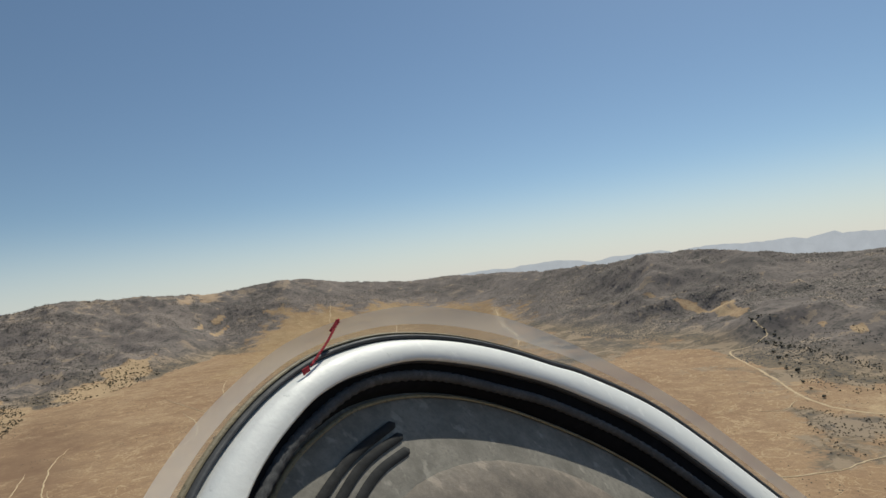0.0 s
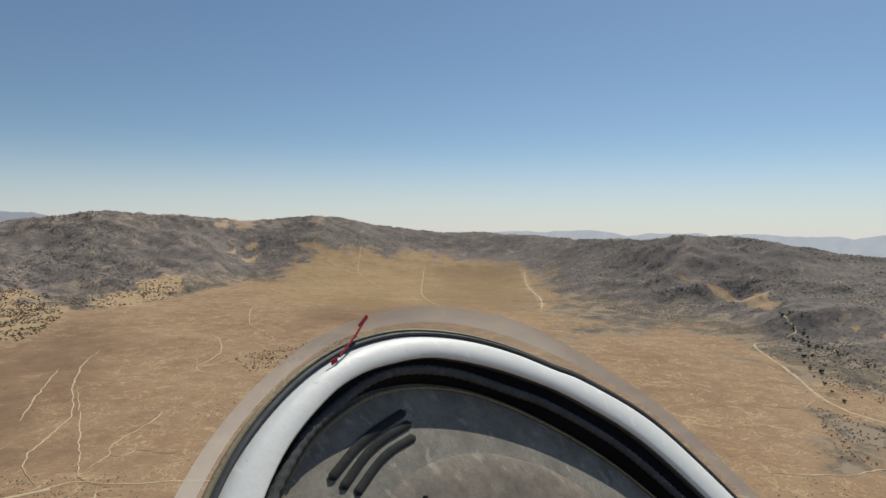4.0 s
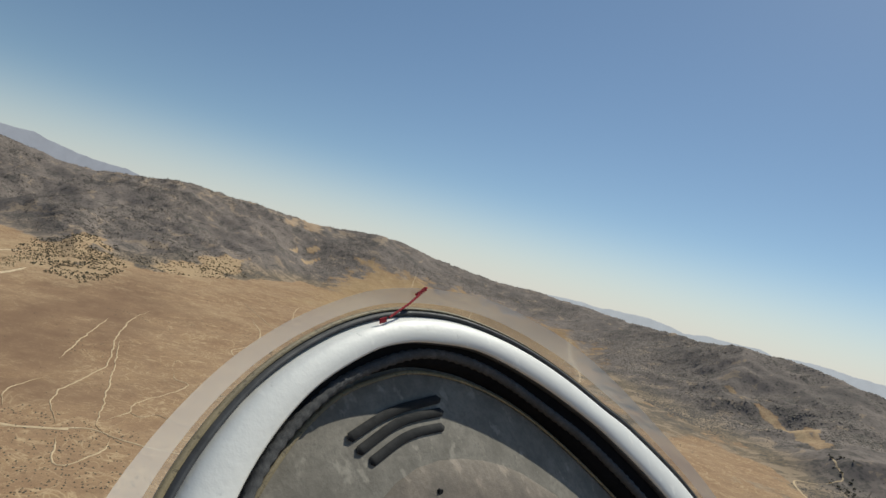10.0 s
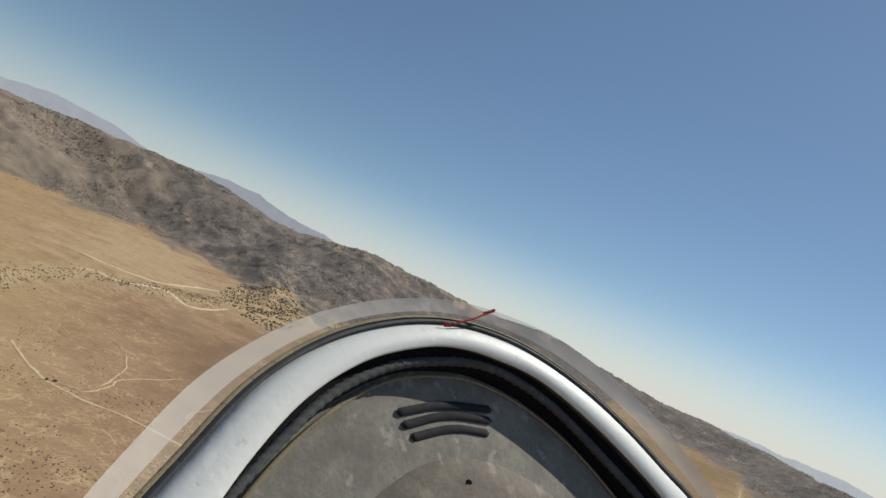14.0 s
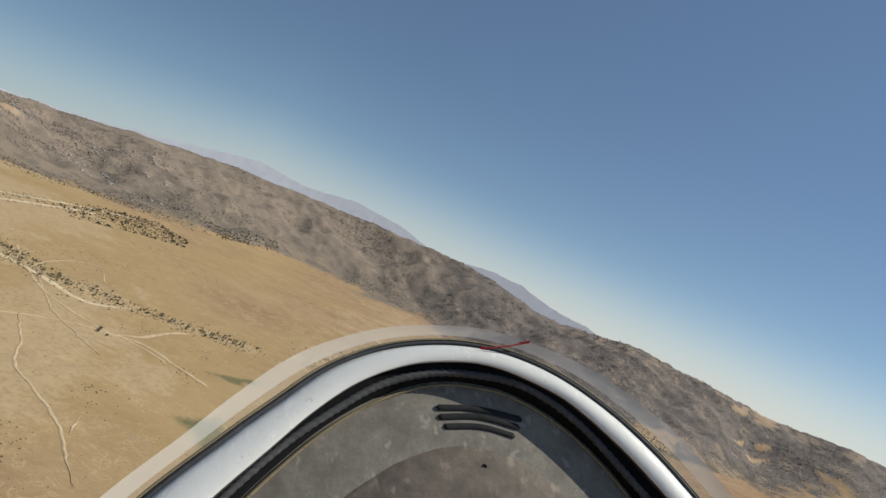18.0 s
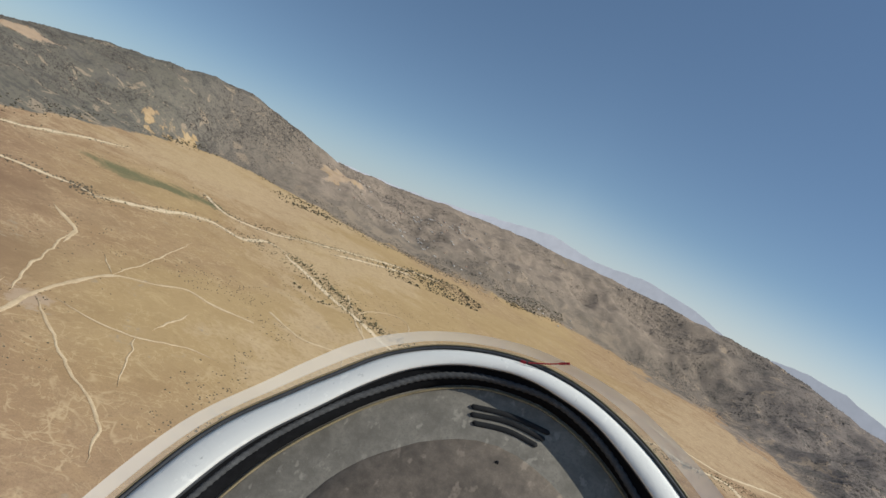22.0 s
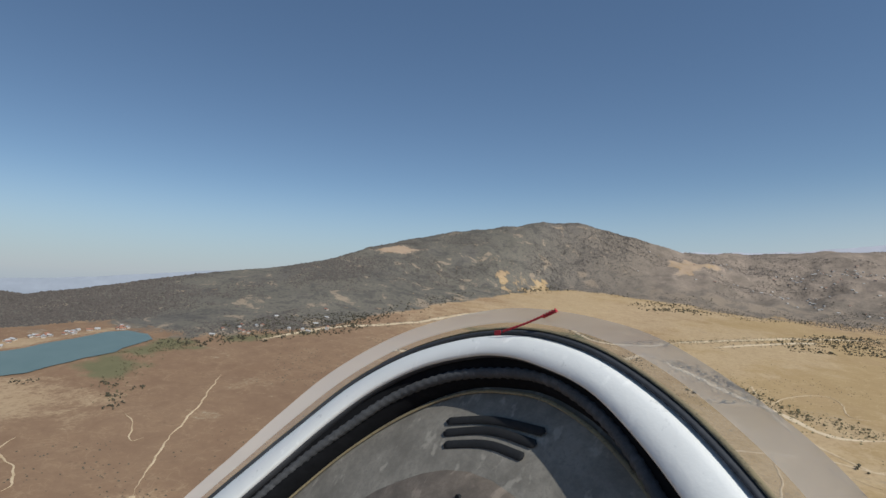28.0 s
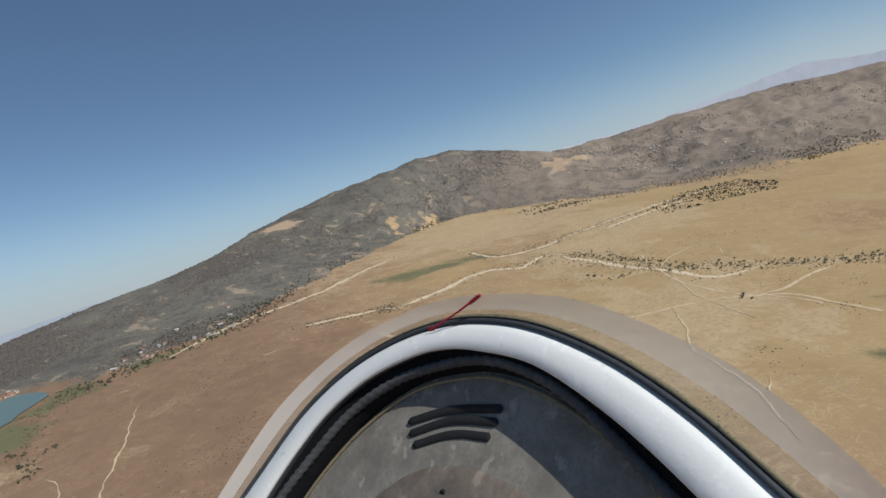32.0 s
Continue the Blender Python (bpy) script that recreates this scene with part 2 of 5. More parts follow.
def land_material():
    """Dry grass, scrub, pale grass, reeds, dark burnt grass and bare earth, by the plan's cover."""
    m, n, l, b = material("dry_land")
    b.inputs["Roughness"].default_value = 0.95
    b.inputs["Specular IOR Level"].default_value = 0.08
    pos = n.new("ShaderNodeNewGeometry").outputs["Position"]

    def cover(name):
        a, s = n.new("ShaderNodeAttribute"), n.new("ShaderNodeSeparateColor")
        a.attribute_name = name
        l.new(a.outputs["Color"], s.inputs[0])
        return s.outputs
    c1, c2, c3, c4 = cover("cover"), cover("cover_more"), cover("cover_last"), cover("cover_tint")
    big, mid = noise_node(n, l, pos, 0.0045, 5, 0.6, 0.4), noise_node(n, l, pos, 0.022, 5, 0.65, 0.6)
    fine, tiny = noise_node(n, l, pos, 0.11, 4, 0.7), noise_node(n, l, pos, 0.5, 3, 0.7)
    grass = blend(n, l, ramp(n, l, big, [(0.32, 0.0), (0.68, 1.0)]), (0.268, 0.164, 0.097), (0.358, 0.240, 0.146))
    grass = blend(n, l, ramp(n, l, mid, [(0.42, 0.0), (0.68, 0.45)]), grass, (0.40, 0.265, 0.142))
    grass = blend(n, l, ramp(n, l, mid, [(0.28, 0.35), (0.43, 0.0)]), grass, (0.205, 0.125, 0.066))
    grass = blend(n, l, ramp(n, l, fine, [(0.32, 0.30), (0.49, 0.0)]), grass, (0.185, 0.125, 0.080))
    grass = blend(n, l, ramp(n, l, fine, [(0.54, 0.0), (0.68, 0.25)]), grass, (0.47, 0.32, 0.18))
    grass = blend(n, l, ramp(n, l, tiny, [(0.36, 0.30), (0.50, 0.0)]), grass, (0.175, 0.118, 0.074))
    grass = blend(n, l, ramp(n, l, tiny, [(0.60, 0.0), (0.70, 0.40)]), grass, (0.50, 0.36, 0.21))
    # small dark shrubs, dotted
    shrubs = n.new("ShaderNodeTexVoronoi")
    shrubs.inputs["Scale"].default_value = 0.075
    l.new(pos, shrubs.inputs["Vector"])
    dotted = math_node(n, l, "MULTIPLY", ramp(n, l, shrubs.outputs["Distance"], [(0.15, 0.5), (0.24, 0.0)]), ramp(n, l, noise_node(n, l, pos, 0.009, 4, 0.6), [(0.50, 0.0), (0.60, 1.0)]))
    grass = blend(n, l, dotted, grass, (0.105, 0.078, 0.050))
    # thin pale runnels and cattle paths
    for scale, wide, seed in ((0.0075, 0.0045, 0.5), (0.013, 0.007, 0.47), (0.031, 0.010, 0.52)):
        vein = noise_node(n, l, pos, scale, 3, 0.5, 1.3)
        line = math_node(n, l, "ABSOLUTE", math_node(n, l, "SUBTRACT", vein, seed))
        line = ramp(n, l, line, [(0.0, 0.7), (wide, 0.4), (2 * wide, 0.0)])
        grass = blend(n, l, math_node(n, l, "MULTIPLY", line, ramp(n, l, mid, [(0.42, 0.0), (0.55, 1.0)])), grass, (0.52, 0.38, 0.23))
    # scrub: mauve grey chaparral, dark bushes, small crisp clearings
    patchy = noise_node(n, l, pos, 0.011, 7, 0.68, 0.7)
    soil = blend(n, l, ramp(n, l, big, [(0.33, 0.0), (0.67, 1.0)]), (0.173, 0.145, 0.129), (0.247, 0.204, 0.175))
    soil = blend(n, l, c3[0], soil, blend(n, l, big, (0.184, 0.150, 0.120), (0.260, 0.205, 0.158)))
    soil = blend(n, l, c3[1], soil, blend(n, l, big, (0.122, 0.110, 0.088), (0.182, 0.162, 0.128)))
    soil = blend(n, l, ramp(n, l, mid, [(0.30, 0.35), (0.47, 0.0)]), soil, (0.132, 0.106, 0.094))
    soil = blend(n, l, c3[2], soil, blend(n, l, mid, (0.155, 0.123, 0.088), (0.235, 0.180, 0.122)))
    bush_col = blend(n, l, tiny, (0.078, 0.071, 0.064), (0.118, 0.105, 0.094))
    dots = n.new("ShaderNodeTexVoronoi")
    dots.inputs["Scale"].default_value = 0.075
    l.new(pos, dots.inputs["Vector"])
    bush = math_node(n, l, "MULTIPLY", ramp(n, l, dots.outputs["Distance"], [(0.26, 0.9), (0.50, 0.0)]), ramp(n, l, patchy, [(0.38, 1.0), (0.62, 0.25)]))
    scrub = blend(n, l, bush, soil, bush_col)
    ravine = noise_node(n, l, pos, 0.0032, 6, 0.65, 0.8)
    scrub = blend(n, l, ramp(n, l, ravine, [(0.35, 0.4), (0.47, 0.0)]), scrub, (0.112, 0.100, 0.092))
    scrub = blend(n, l, ramp(n, l, patchy, [(0.40, 0.55), (0.45, 0.0)]), scrub, (0.074, 0.071, 0.064))
    open_ground = math_node(n, l, "ADD", patchy, math_node(n, l, "MULTIPLY", c2[2], 0.072))
    open_ground = math_node(n, l, "ADD", open_ground, math_node(n, l, "MULTIPLY", math_node(n, l, "SUBTRACT", fine, 0.5), 0.14))
    scrub = blend(n, l, ramp(n, l, open_ground, [(0.590, 0.0), (0.620, 0.52)]), scrub, (0.40, 0.30, 0.205))
    scrub = blend(n, l, math_node(n, l, "MULTIPLY", c3[0], 0.5), scrub, blend(n, l, fine, (0.150, 0.126, 0.098), (0.215, 0.178, 0.138)))
    # upper northern slopes: dry reddish ground, with distance haze put into the paler colour
    dry = blend(n, l, ramp(n, l, patchy, [(0.38, 0.0), (0.62, 1.0)]), (0.205, 0.164, 0.128), (0.305, 0.240, 0.186))
    dry = blend(n, l, ramp(n, l, fine, [(0.34, 0.5), (0.48, 0.0)]), dry, (0.128, 0.112, 0.088))
    dry = blend(n, l, ramp(n, l, mid, [(0.60, 0.0), (0.68, 0.6)]), dry, (0.42, 0.32, 0.25))
    scrub = blend(n, l, math_node(n, l, "MULTIPLY", c4[1], 0.85), scrub, dry)
    pale = blend(n, l, mid, (0.41, 0.285, 0.16), (0.57, 0.435, 0.275))
    pale = blend(n, l, ramp(n, l, fine, [(0.36, 0.5), (0.51, 0.0)]), pale, (0.235, 0.165, 0.10))
    green = blend(n, l, mid, (0.118, 0.116, 0.060), (0.190, 0.170, 0.092))
    dark = blend(n, l, mid, (0.172, 0.104, 0.066), (0.245, 0.155, 0.095))
    bare = blend(n, l, mid, (0.34, 0.245, 0.17), (0.47, 0.35, 0.24))

    def edge(channel, amount, hard):
        """A frayed, crisp edge for a kind of cover."""
        f = math_node(n, l, "ADD", channel, math_node(n, l, "MULTIPLY", math_node(n, l, "SUBTRACT", patchy, 0.5), amount))
        f = math_node(n, l, "ADD", f, math_node(n, l, "MULTIPLY", math_node(n, l, "SUBTRACT", fine, 0.5), amount * 0.6))
        return ramp(n, l, f, [(0.5 - hard, 0.0), (0.5 + hard, 1.0)])
    col = blend(n, l, math_node(n, l, "MULTIPLY", c2[0], 0.85), grass, dark)
    col = blend(n, l, math_node(n, l, "MULTIPLY", c4[0], 0.6), col, blend(n, l, big, (0.372, 0.260, 0.116), (0.455, 0.332, 0.158)))
    col = blend(n, l, math_node(n, l, "MULTIPLY", edge(c1[1], 2.2, 0.3), 0.58), col, pale)
    col = blend(n, l, edge(c1[0], 2.0, 0.14), col, scrub)
    col = blend(n, l, math_node(n, l, "MULTIPLY", edge(c1[2], 1.6, 0.25), 0.95), col, green)
    col = blend(n, l, math_node(n, l, "MULTIPLY", edge(c2[1], 2.0, 0.12), 0.85), col, bare)
    l.new(col, b.inputs["Base Color"])
    bump_node(n, l, b, fine, 0.35, 1.6)
    return m


def track_material(name, dark, light):
    m, n, l, b = material(name)
    b.inputs["Roughness"].default_value = 0.95
    b.inputs["Specular IOR Level"].default_value = 0.1
    pos = n.new("ShaderNodeNewGeometry").outputs["Position"]
    f = noise_node(n, l, pos, 0.06, 5, 0.7)
    g = noise_node(n, l, pos, 0.9, 3, 0.7)
    c = blend(n, l, ramp(n, l, f, [(0.3, 0.0), (0.7, 1.0)]), dark, light)
    l.new(blend(n, l, ramp(n, l, g, [(0.35, 0.4), (0.5, 0.0)]), c, (0.33, 0.22, 0.12)), b.inputs["Base Color"])
    bump_node(n, l, b, g, 0.4, 0.3)
    return m


def leaf_material(name, a, c):
    m, n, l, b = material(name)
    b.inputs["Roughness"].default_value = 0.8
    b.inputs["Specular IOR Level"].default_value = 0.2
    g = n.new("ShaderNodeNewGeometry")
    info = n.new("ShaderNodeObjectInfo")
    f = math_node(n, l, "ADD", math_node(n, l, "MULTIPLY", g.outputs["Random Per Island"], 0.7), math_node(n, l, "MULTIPLY", info.outputs["Random"], 0.3))
    base = blend(n, l, f, a, c)
    t = noise_node(n, l, g.outputs["Position"], 1.3, 4, 0.7)
    l.new(blend(n, l, ramp(n, l, t, [(0.35, 0.6), (0.55, 0.0)]), base, (a[0] * 0.5, a[1] * 0.5, a[2] * 0.5)), b.inputs["Base Color"])
    bump_node(n, l, b, t, 0.7, 0.4)
    return m


def plain_material(name, a, c, scale, rough=0.6, metal=0.0, bump=0.15, dist=0.02):
    m, n, l, b = material(name)
    b.inputs["Roughness"].default_value, b.inputs["Metallic"].default_value = rough, metal
    co = n.new("ShaderNodeTexCoord").outputs["Object"]
    f, g = noise_node(n, l, co, scale, 5, 0.65), noise_node(n, l, co, scale * 9, 4, 0.7)
    col = blend(n, l, ramp(n, l, f, [(0.3, 0.0), (0.7, 1.0)]), a, c)
    l.new(blend(n, l, ramp(n, l, g, [(0.3, 0.35), (0.5, 0.0)]), col, (a[0] * 0.6, a[1] * 0.6, a[2] * 0.6)), b.inputs["Base Color"])
    bump_node(n, l, b, g, bump, dist)
    return m


LAND, TRACK = land_material(), track_material("pale_dirt", (0.46, 0.335, 0.20), (0.62, 0.485, 0.32))
SAND = track_material("wash_sand", (0.54, 0.42, 0.27), (0.72, 0.58, 0.40))
OAK = leaf_material("oak_leaves", (0.064, 0.057, 0.038), (0.132, 0.116, 0.074))
WILLOW = leaf_material("willow_leaves", (0.135, 0.116, 0.064), (0.265, 0.225, 0.130))
SAGE = leaf_material("sage_leaves", (0.072, 0.060, 0.042), (0.140, 0.115, 0.080))
CHAPARRAL = leaf_material("chaparral_leaves", (0.078, 0.066, 0.056), (0.160, 0.132, 0.110))
BARK = plain_material("bark", (0.10, 0.075, 0.055), (0.17, 0.13, 0.10), 2.0, 0.9, 0, 0.6, 0.05)
WALL = plain_material("plaster", (0.42, 0.36, 0.29), (0.56, 0.50, 0.43), 0.4, 0.8)
ROOF = plain_material("metal_roof", (0.40, 0.38, 0.36), (0.55, 0.53, 0.50), 0.3, 0.45)
ROOF_RED = plain_material("tile_roof", (0.28, 0.13, 0.08), (0.38, 0.19, 0.12), 0.6, 0.8)
PANE = plain_material("window_pane", (0.03, 0.035, 0.04), (0.06, 0.065, 0.07), 0.5, 0.15)

# ---- plan of the land: cover by area ----
SCRUB = [
    [(-1137, -1097), (-1157, -937), (-1575, -769), (-1882, -812), (-1712, -1192), (-1207, -1297)],
    [(197, 1860), (374, 2018), (589, 2162), (751, 1982), (686, 1523), (777, 1323), (1009, 1678), (822, 2118), (500, 2605), (355, 2853)],
    [(554, 1304), (649, 1131), (566, 1006), (441, 1024)],
    [(-2705, -496), (-2885, -422), (-2935, -375), (-2665, -452)],
    [(-3301, 2128), (-3157, 2543), (-2902, 2523), (-2757, 1930)],
    [(-2801, 2443), (-2645, 2592), (-2274, 2243), (-2265, 2019)],
    [(563, 1290), (608, 1148), (511, 1081), (523, 1208)],
    [(-718, 4459), (-117, 4520), (189, 4111), (397, 3412), (247, 2802), (411, 2663), (571, 3692)],
]
PALE = [
    [(-657, -917), (-718, -895), (-779, -843), (-784, -753), (-777, -694), (-717, -689), (-649, -688), (-577, -727)],
    [(-837, -1122), (-917, -1112), (-1127, -1077), (-1117, -1052), (-1017, -1059), (-857, -1072)],
    [(-1699, 1869), (-1950, 2261), (-1880, 2471), (-1609, 2262), (-1405, 1837), (-1472, 1692)],
    [(-1678, 2148), (-1576, 2258), (-1453, 2144), (-1296, 1785), (-1275, 1680), (-1403, 1684)],
    [(-1526, 2318), (-1501, 2776), (-1407, 2921), (-1315, 2569), (-1386, 2276)],
]
PALE += [
    [(-2732, 2098), (-2568, 2141), (-2452, 2253), (-1838, 2028), (-1553, 1603), (-1548, 1361), (-1517, 1242)],
    [(704, 1322), (764, 1303), (677, 1173), (651, 1219)],
    [(-2362, 102), (-2486, 377), (-2036, 520), (-1840, 318), (-1910, 130)],
    [(-1147, 313), (-1182, 446), (-1117, 466), (-1093, 337)],
    [(-1069, 418), (-1059, 519), (-944, 473), (-955, 394)],
    [(-1550, 536), (-1500, 569), (-1425, 534)],
    [(-1785, -608), (-2885, -422), (-2698, 11), (-2181, 24), (-2133, -483)],
    [(-1132, 465), (-989, 463), (-887, 412), (-972, 404)],
    [(-2972, -175), (-2793, 355), (-2511, 114), (-2842, -218)],
]
PALE += [
    [(336, 882), (381, 879), (353, 845)],
    [(-990, 142), (-1260, 304), (-1412, 483), (-782, 300), (-765, 240), (-875, 196)],
    [(952, 1863), (979, 1838), (945, 1800), (932, 1817)],
    [(1026, 1828), (1067, 1822), (1040, 1789), (1017, 1803)],
    [(981, 1757), (1028, 1758), (995, 1709), (962, 1710)],
    [(776, 2747), (949, 2434), (930, 2223), (894, 2176), (888, 2584)],
    [(979, 2572), (979, 2396), (924, 2208), (934, 2344)],
    [(728, 1346), (794, 1312), (716, 1197), (681, 1259)],
    [(-1486, 3877), (-1436, 3929), (-1428, 3888), (-1466, 3831)],
]
PALE += [
    [(-1517, 3595), (-1520, 3818), (-1480, 3669)],
    [(-1415, 3634), (-1380, 3869), (-1367, 3812), (-1373, 3554)],
    [(-1557, 2770), (-1439, 3039), (-1381, 2829), (-1482, 2642)],
    [(-1836, -3), (-2065, 242), (-2394, 547), (-1927, 440), (-1527, 138)],
    [(-1387, 163), (-1311, 260), (-1140, 304), (-1086, 244), (-1197, 190)],
    [(-2697, -497), (-2940, -344), (-2755, 10), (-2550, 217), (-2176, 88), (-2065, -216), (-2183, -434)],
]
GREEN = [
    [(-864, 473), (-901, 545), (-802, 538), (-778, 484)],
    [(-1091, 562), (-1094, 621), (-1091, 692), (-1048, 626), (-1056, 562)],
    [(-1095, -930), (-1125, -910), (-1136, -855), (-1093, -817), (-1032, -841), (-995, -854), (-973, -897)],
    [(-871, -865), (-954, -881), (-943, -801), (-874, -775), (-824, -763), (-823, -808)],
    [(-1177, -840), (-1212, -821), (-1389, -746), (-1382, -707), (-1203, -782)],
    [(-1742, -404), (-1844, -330), (-1900, -218), (-1912, -116), (-1796, -164), (-1707, -307)],
]
BROWN = [
    [(-909, -621), (-1215, -466), (-1488, -268), (-853, -290), (-568, -213), (-659, -368)],
    [(-598, 1921), (-694, 2466), (-576, 2736), (-415, 2191)],
    [(-1042, -425), (-1192, -386), (-1016, -180), (-775, -156), (-723, -208)],
    [(-1186, 1166), (-1369, 2080), (-1024, 1699), (-743, 935)],
    [(-695, 2684), (-480, 2762), (-264, 2512), (-256, 2123), (-447, 2186), (-622, 2403)],
    [(-320, 3849), (178, 3802), (218, 2781), (105, 2458), (-193, 2566)],
]
# grassy slopes that climb into the hills
GRASSY = [
    [(-929, 2632), (-1106, 3492), (-1111, 3950), (-845, 4038), (-668, 4068), (-502, 4203), (-192, 4321), (134, 3867), (384, 3415), (254, 2988), (128, 2098), (77, 2456), (-573, 2356)],
]
BARE = [
    [(-877, -104), (-849, -84), (-819, -106), (-824, -144), (-855, -142)],
    [(-3586, 70), (-3539, 179), (-3567, 281), (-3375, 143)],
    [(-2578, -1150), (-2722, -1034), (-2698, -986), (-2581, -1060)],
    [(-3699, 136), (-3574, 279), (-3399, 180)],
    [(-1683, 4201), (-1540, 4180), (-1530, 4106), (-1606, 4060)],
    [(-1747, 4025), (-1707, 4130), (-1649, 3953), (-1683, 3912)],
    [(-1704, 4175), (-1617, 4288), (-1537, 4138), (-1613, 4065)],
    [(-1507, 3993), (-1459, 4027), (-1491, 3981)],
    [(-2606, -1157), (-2715, -1107), (-2723, -998), (-2652, -1052), (-2565, -1114)],
]


def inside(x, y, loop, soft):
    """1 inside the loop, 0 outside, with a frayed edge."""
    d = np.full(x.shape, 1e9)
    odd = np.zeros(x.shape, bool)
    for (x0, y0), (x1, y1) in zip(loop, loop[1:] + loop[:1]):
        ex, ey = x1 - x0, y1 - y0
        t = np.clip(((x - x0) * ex + (y - y0) * ey) / (ex * ex + ey * ey + 1e-6), 0, 1)
        d = np.minimum(d, np.hypot(x - x0 - t * ex, y - y0 - t * ey))
        odd ^= ((y0 > y) != (y1 > y)) & (x < (x1 - x0) * (y - y0) / (y1 - y0 + 1e-9) + x0)
    return smooth(-soft, soft, np.where(odd, d, -d) + soft * 2.2 * (FRAY(x, y) - 0.5))


def FRAY(x, y):
    return fbm(x, y, 90, 4, 0.6)


def area(x, y, loops, soft=0.3):
    """The union of the loops; the soft edge is a share of each loop's size."""
    out = np.zeros(x.shape)
    for loop in loops:
        xs, ys = [p[0] for p in loop], [p[1] for p in loop]
        w = soft * min(max(xs) - min(xs), max(ys) - min(ys)) + 6
        near = (x > min(xs) - 2 * w) & (x < max(xs) + 2 * w) & (y > min(ys) - 2 * w) & (y < max(ys) + 2 * w)
        if near.any():
            out[near] = np.maximum(out[near], inside(x[near], y[near], loop, w))
    return out


# ---- dirt tracks, by part of the valley: width and line ----
SOUTH_TRAILS = [
    (3.5, [(-1015, 1638), (-974, 1516), (-908, 1380), (-860, 1293), (-813, 1225), (-749, 1118), (-719, 1011), (-702, 959), (-667, 912), (-615, 857)]),
    (3, [(-853, 1300), (-714, 1095), (-625, 955), (-584, 892), (-556, 873)]),
    (3, [(-673, 1215), (-643, 1175), (-612, 1165), (-606, 1090), (-603, 1009), (-589, 967), (-587, 911)]),
    (3, [(-589, 967), (-564, 966), (-555, 994), (-512, 982), (-494, 984)]),
    (4.5, [(-874, 1947), (-763, 1775), (-713, 1663), (-697, 1544), (-690, 1474), (-632, 1421), (-580, 1417), (-530, 1393), (-469, 1353)]),
]
SOUTH_TRAILS += [
    (4, [(-469, 1353), (-441, 1266), (-398, 1253), (-346, 1199)]),
    (4, [(-922, 2455), (-788, 2064), (-636, 1834), (-635, 1748)]),
    (3.5, [(-1029, 2176), (-823, 1944), (-672, 1778), (-562, 1635), (-445, 1533)]),
]
CREEK_ROADS = [
    (7, [(198, 3671), (195, 3228), (211, 2781), (181, 2435)]),
    (6, [(765, 1869), (702, 1860), (658, 1575), (634, 1448), (617, 1373), (617, 1298), (624, 1265), (655, 1207), (707, 1183)]),
    (5, [(849, 2027), (845, 1971), (834, 1902), (765, 1869)]),
    (5, [(347, 978), (402, 978), (460, 984), (585, 1035)]),
    (5, [(-616, 833), (-588, 863), (-567, 874), (-532, 873), (-500, 878), (-452, 891), (-392, 895), (-358, 891)]),
]
EAST_ROAD = [
    (6, [(-1000, 759), (-896, 736), (-846, 735), (-793, 752), (-750, 781), (-692, 800), (-646, 815), (-591, 853)]),
    (4, [(-840, 742), (-820, 770), (-835, 821), (-867, 876), (-879, 1014)]),
    (3.5, [(-831, 798), (-875, 864), (-931, 928), (-997, 965), (-1034, 971)]),
    (3.5, [(-816, 1093), (-894, 1246), (-996, 1450)]),
    (3, [(-697, 858), (-744, 917), (-762, 994)]),
    (9, [(-1567, 1214), (-1589, 1295), (-1526, 1323), (-1525, 1480), (-1412, 1473), (-1403, 1555), (-1463, 1712)]),
    (8, [(-1848, 1375), (-1717, 1420), (-1618, 1532), (-1689, 1793), (-1699, 1978)]),
]
HUB_ROADS = [
    (6, [(-1189, 143), (-1139, 186), (-1122, 219), (-1141, 287), (-1166, 361), (-1155, 420), (-1140, 480), (-1068, 520), (-1012, 559)]),
    (6, [(-1595, 304), (-1380, 318), (-1260, 349), (-1152, 429)]),
    (5, [(-1141, 287), (-1032, 290), (-948, 277), (-877, 294), (-830, 310), (-750, 317), (-668, 318)]),
    (6, [(-1158, 437), (-1119, 475), (-1074, 503)]),
    (7, [(-1158, 437), (-1179, 485), (-1238, 544), (-1285, 606)]),
    (5, [(-826, 344), (-776, 324)]),
]
PLAIN_ROADS = [
    (6, [(-655, -168), (-696, -150), (-747, -130), (-800, -124), (-848, -120), (-915, -115), (-1022, -91), (-1063, -40), (-1106, 5), (-1089, 57), (-1094, 126)]),
    (5, [(-848, -120), (-792, -76), (-735, -31), (-682, 15), (-642, 39), (-588, 51)]),
    (4, [(-866, -100), (-850, -44), (-856, 10), (-884, 62), (-888, 104)]),
    (3.5, [(-892, 11), (-955, 24), (-1009, 37)]),
    (3.5, [(-855, 6), (-778, 20), (-725, 30)]),
    (7, [(-1245, -275), (-1193, -229), (-1159, -200), (-1076, -185)]),
    (3.5, [(-1030, -93), (-1106, -129)]),
]
PLAIN_ROADS += [
    (3.5, [(-1022, -91), (-1174, -75), (-1406, -61)]),
    (3.5, [(-781, -142), (-832, -156), (-867, -163)]),
    (3, [(-838, -250), (-820, -215), (-799, -199), (-825, -170)]),
]
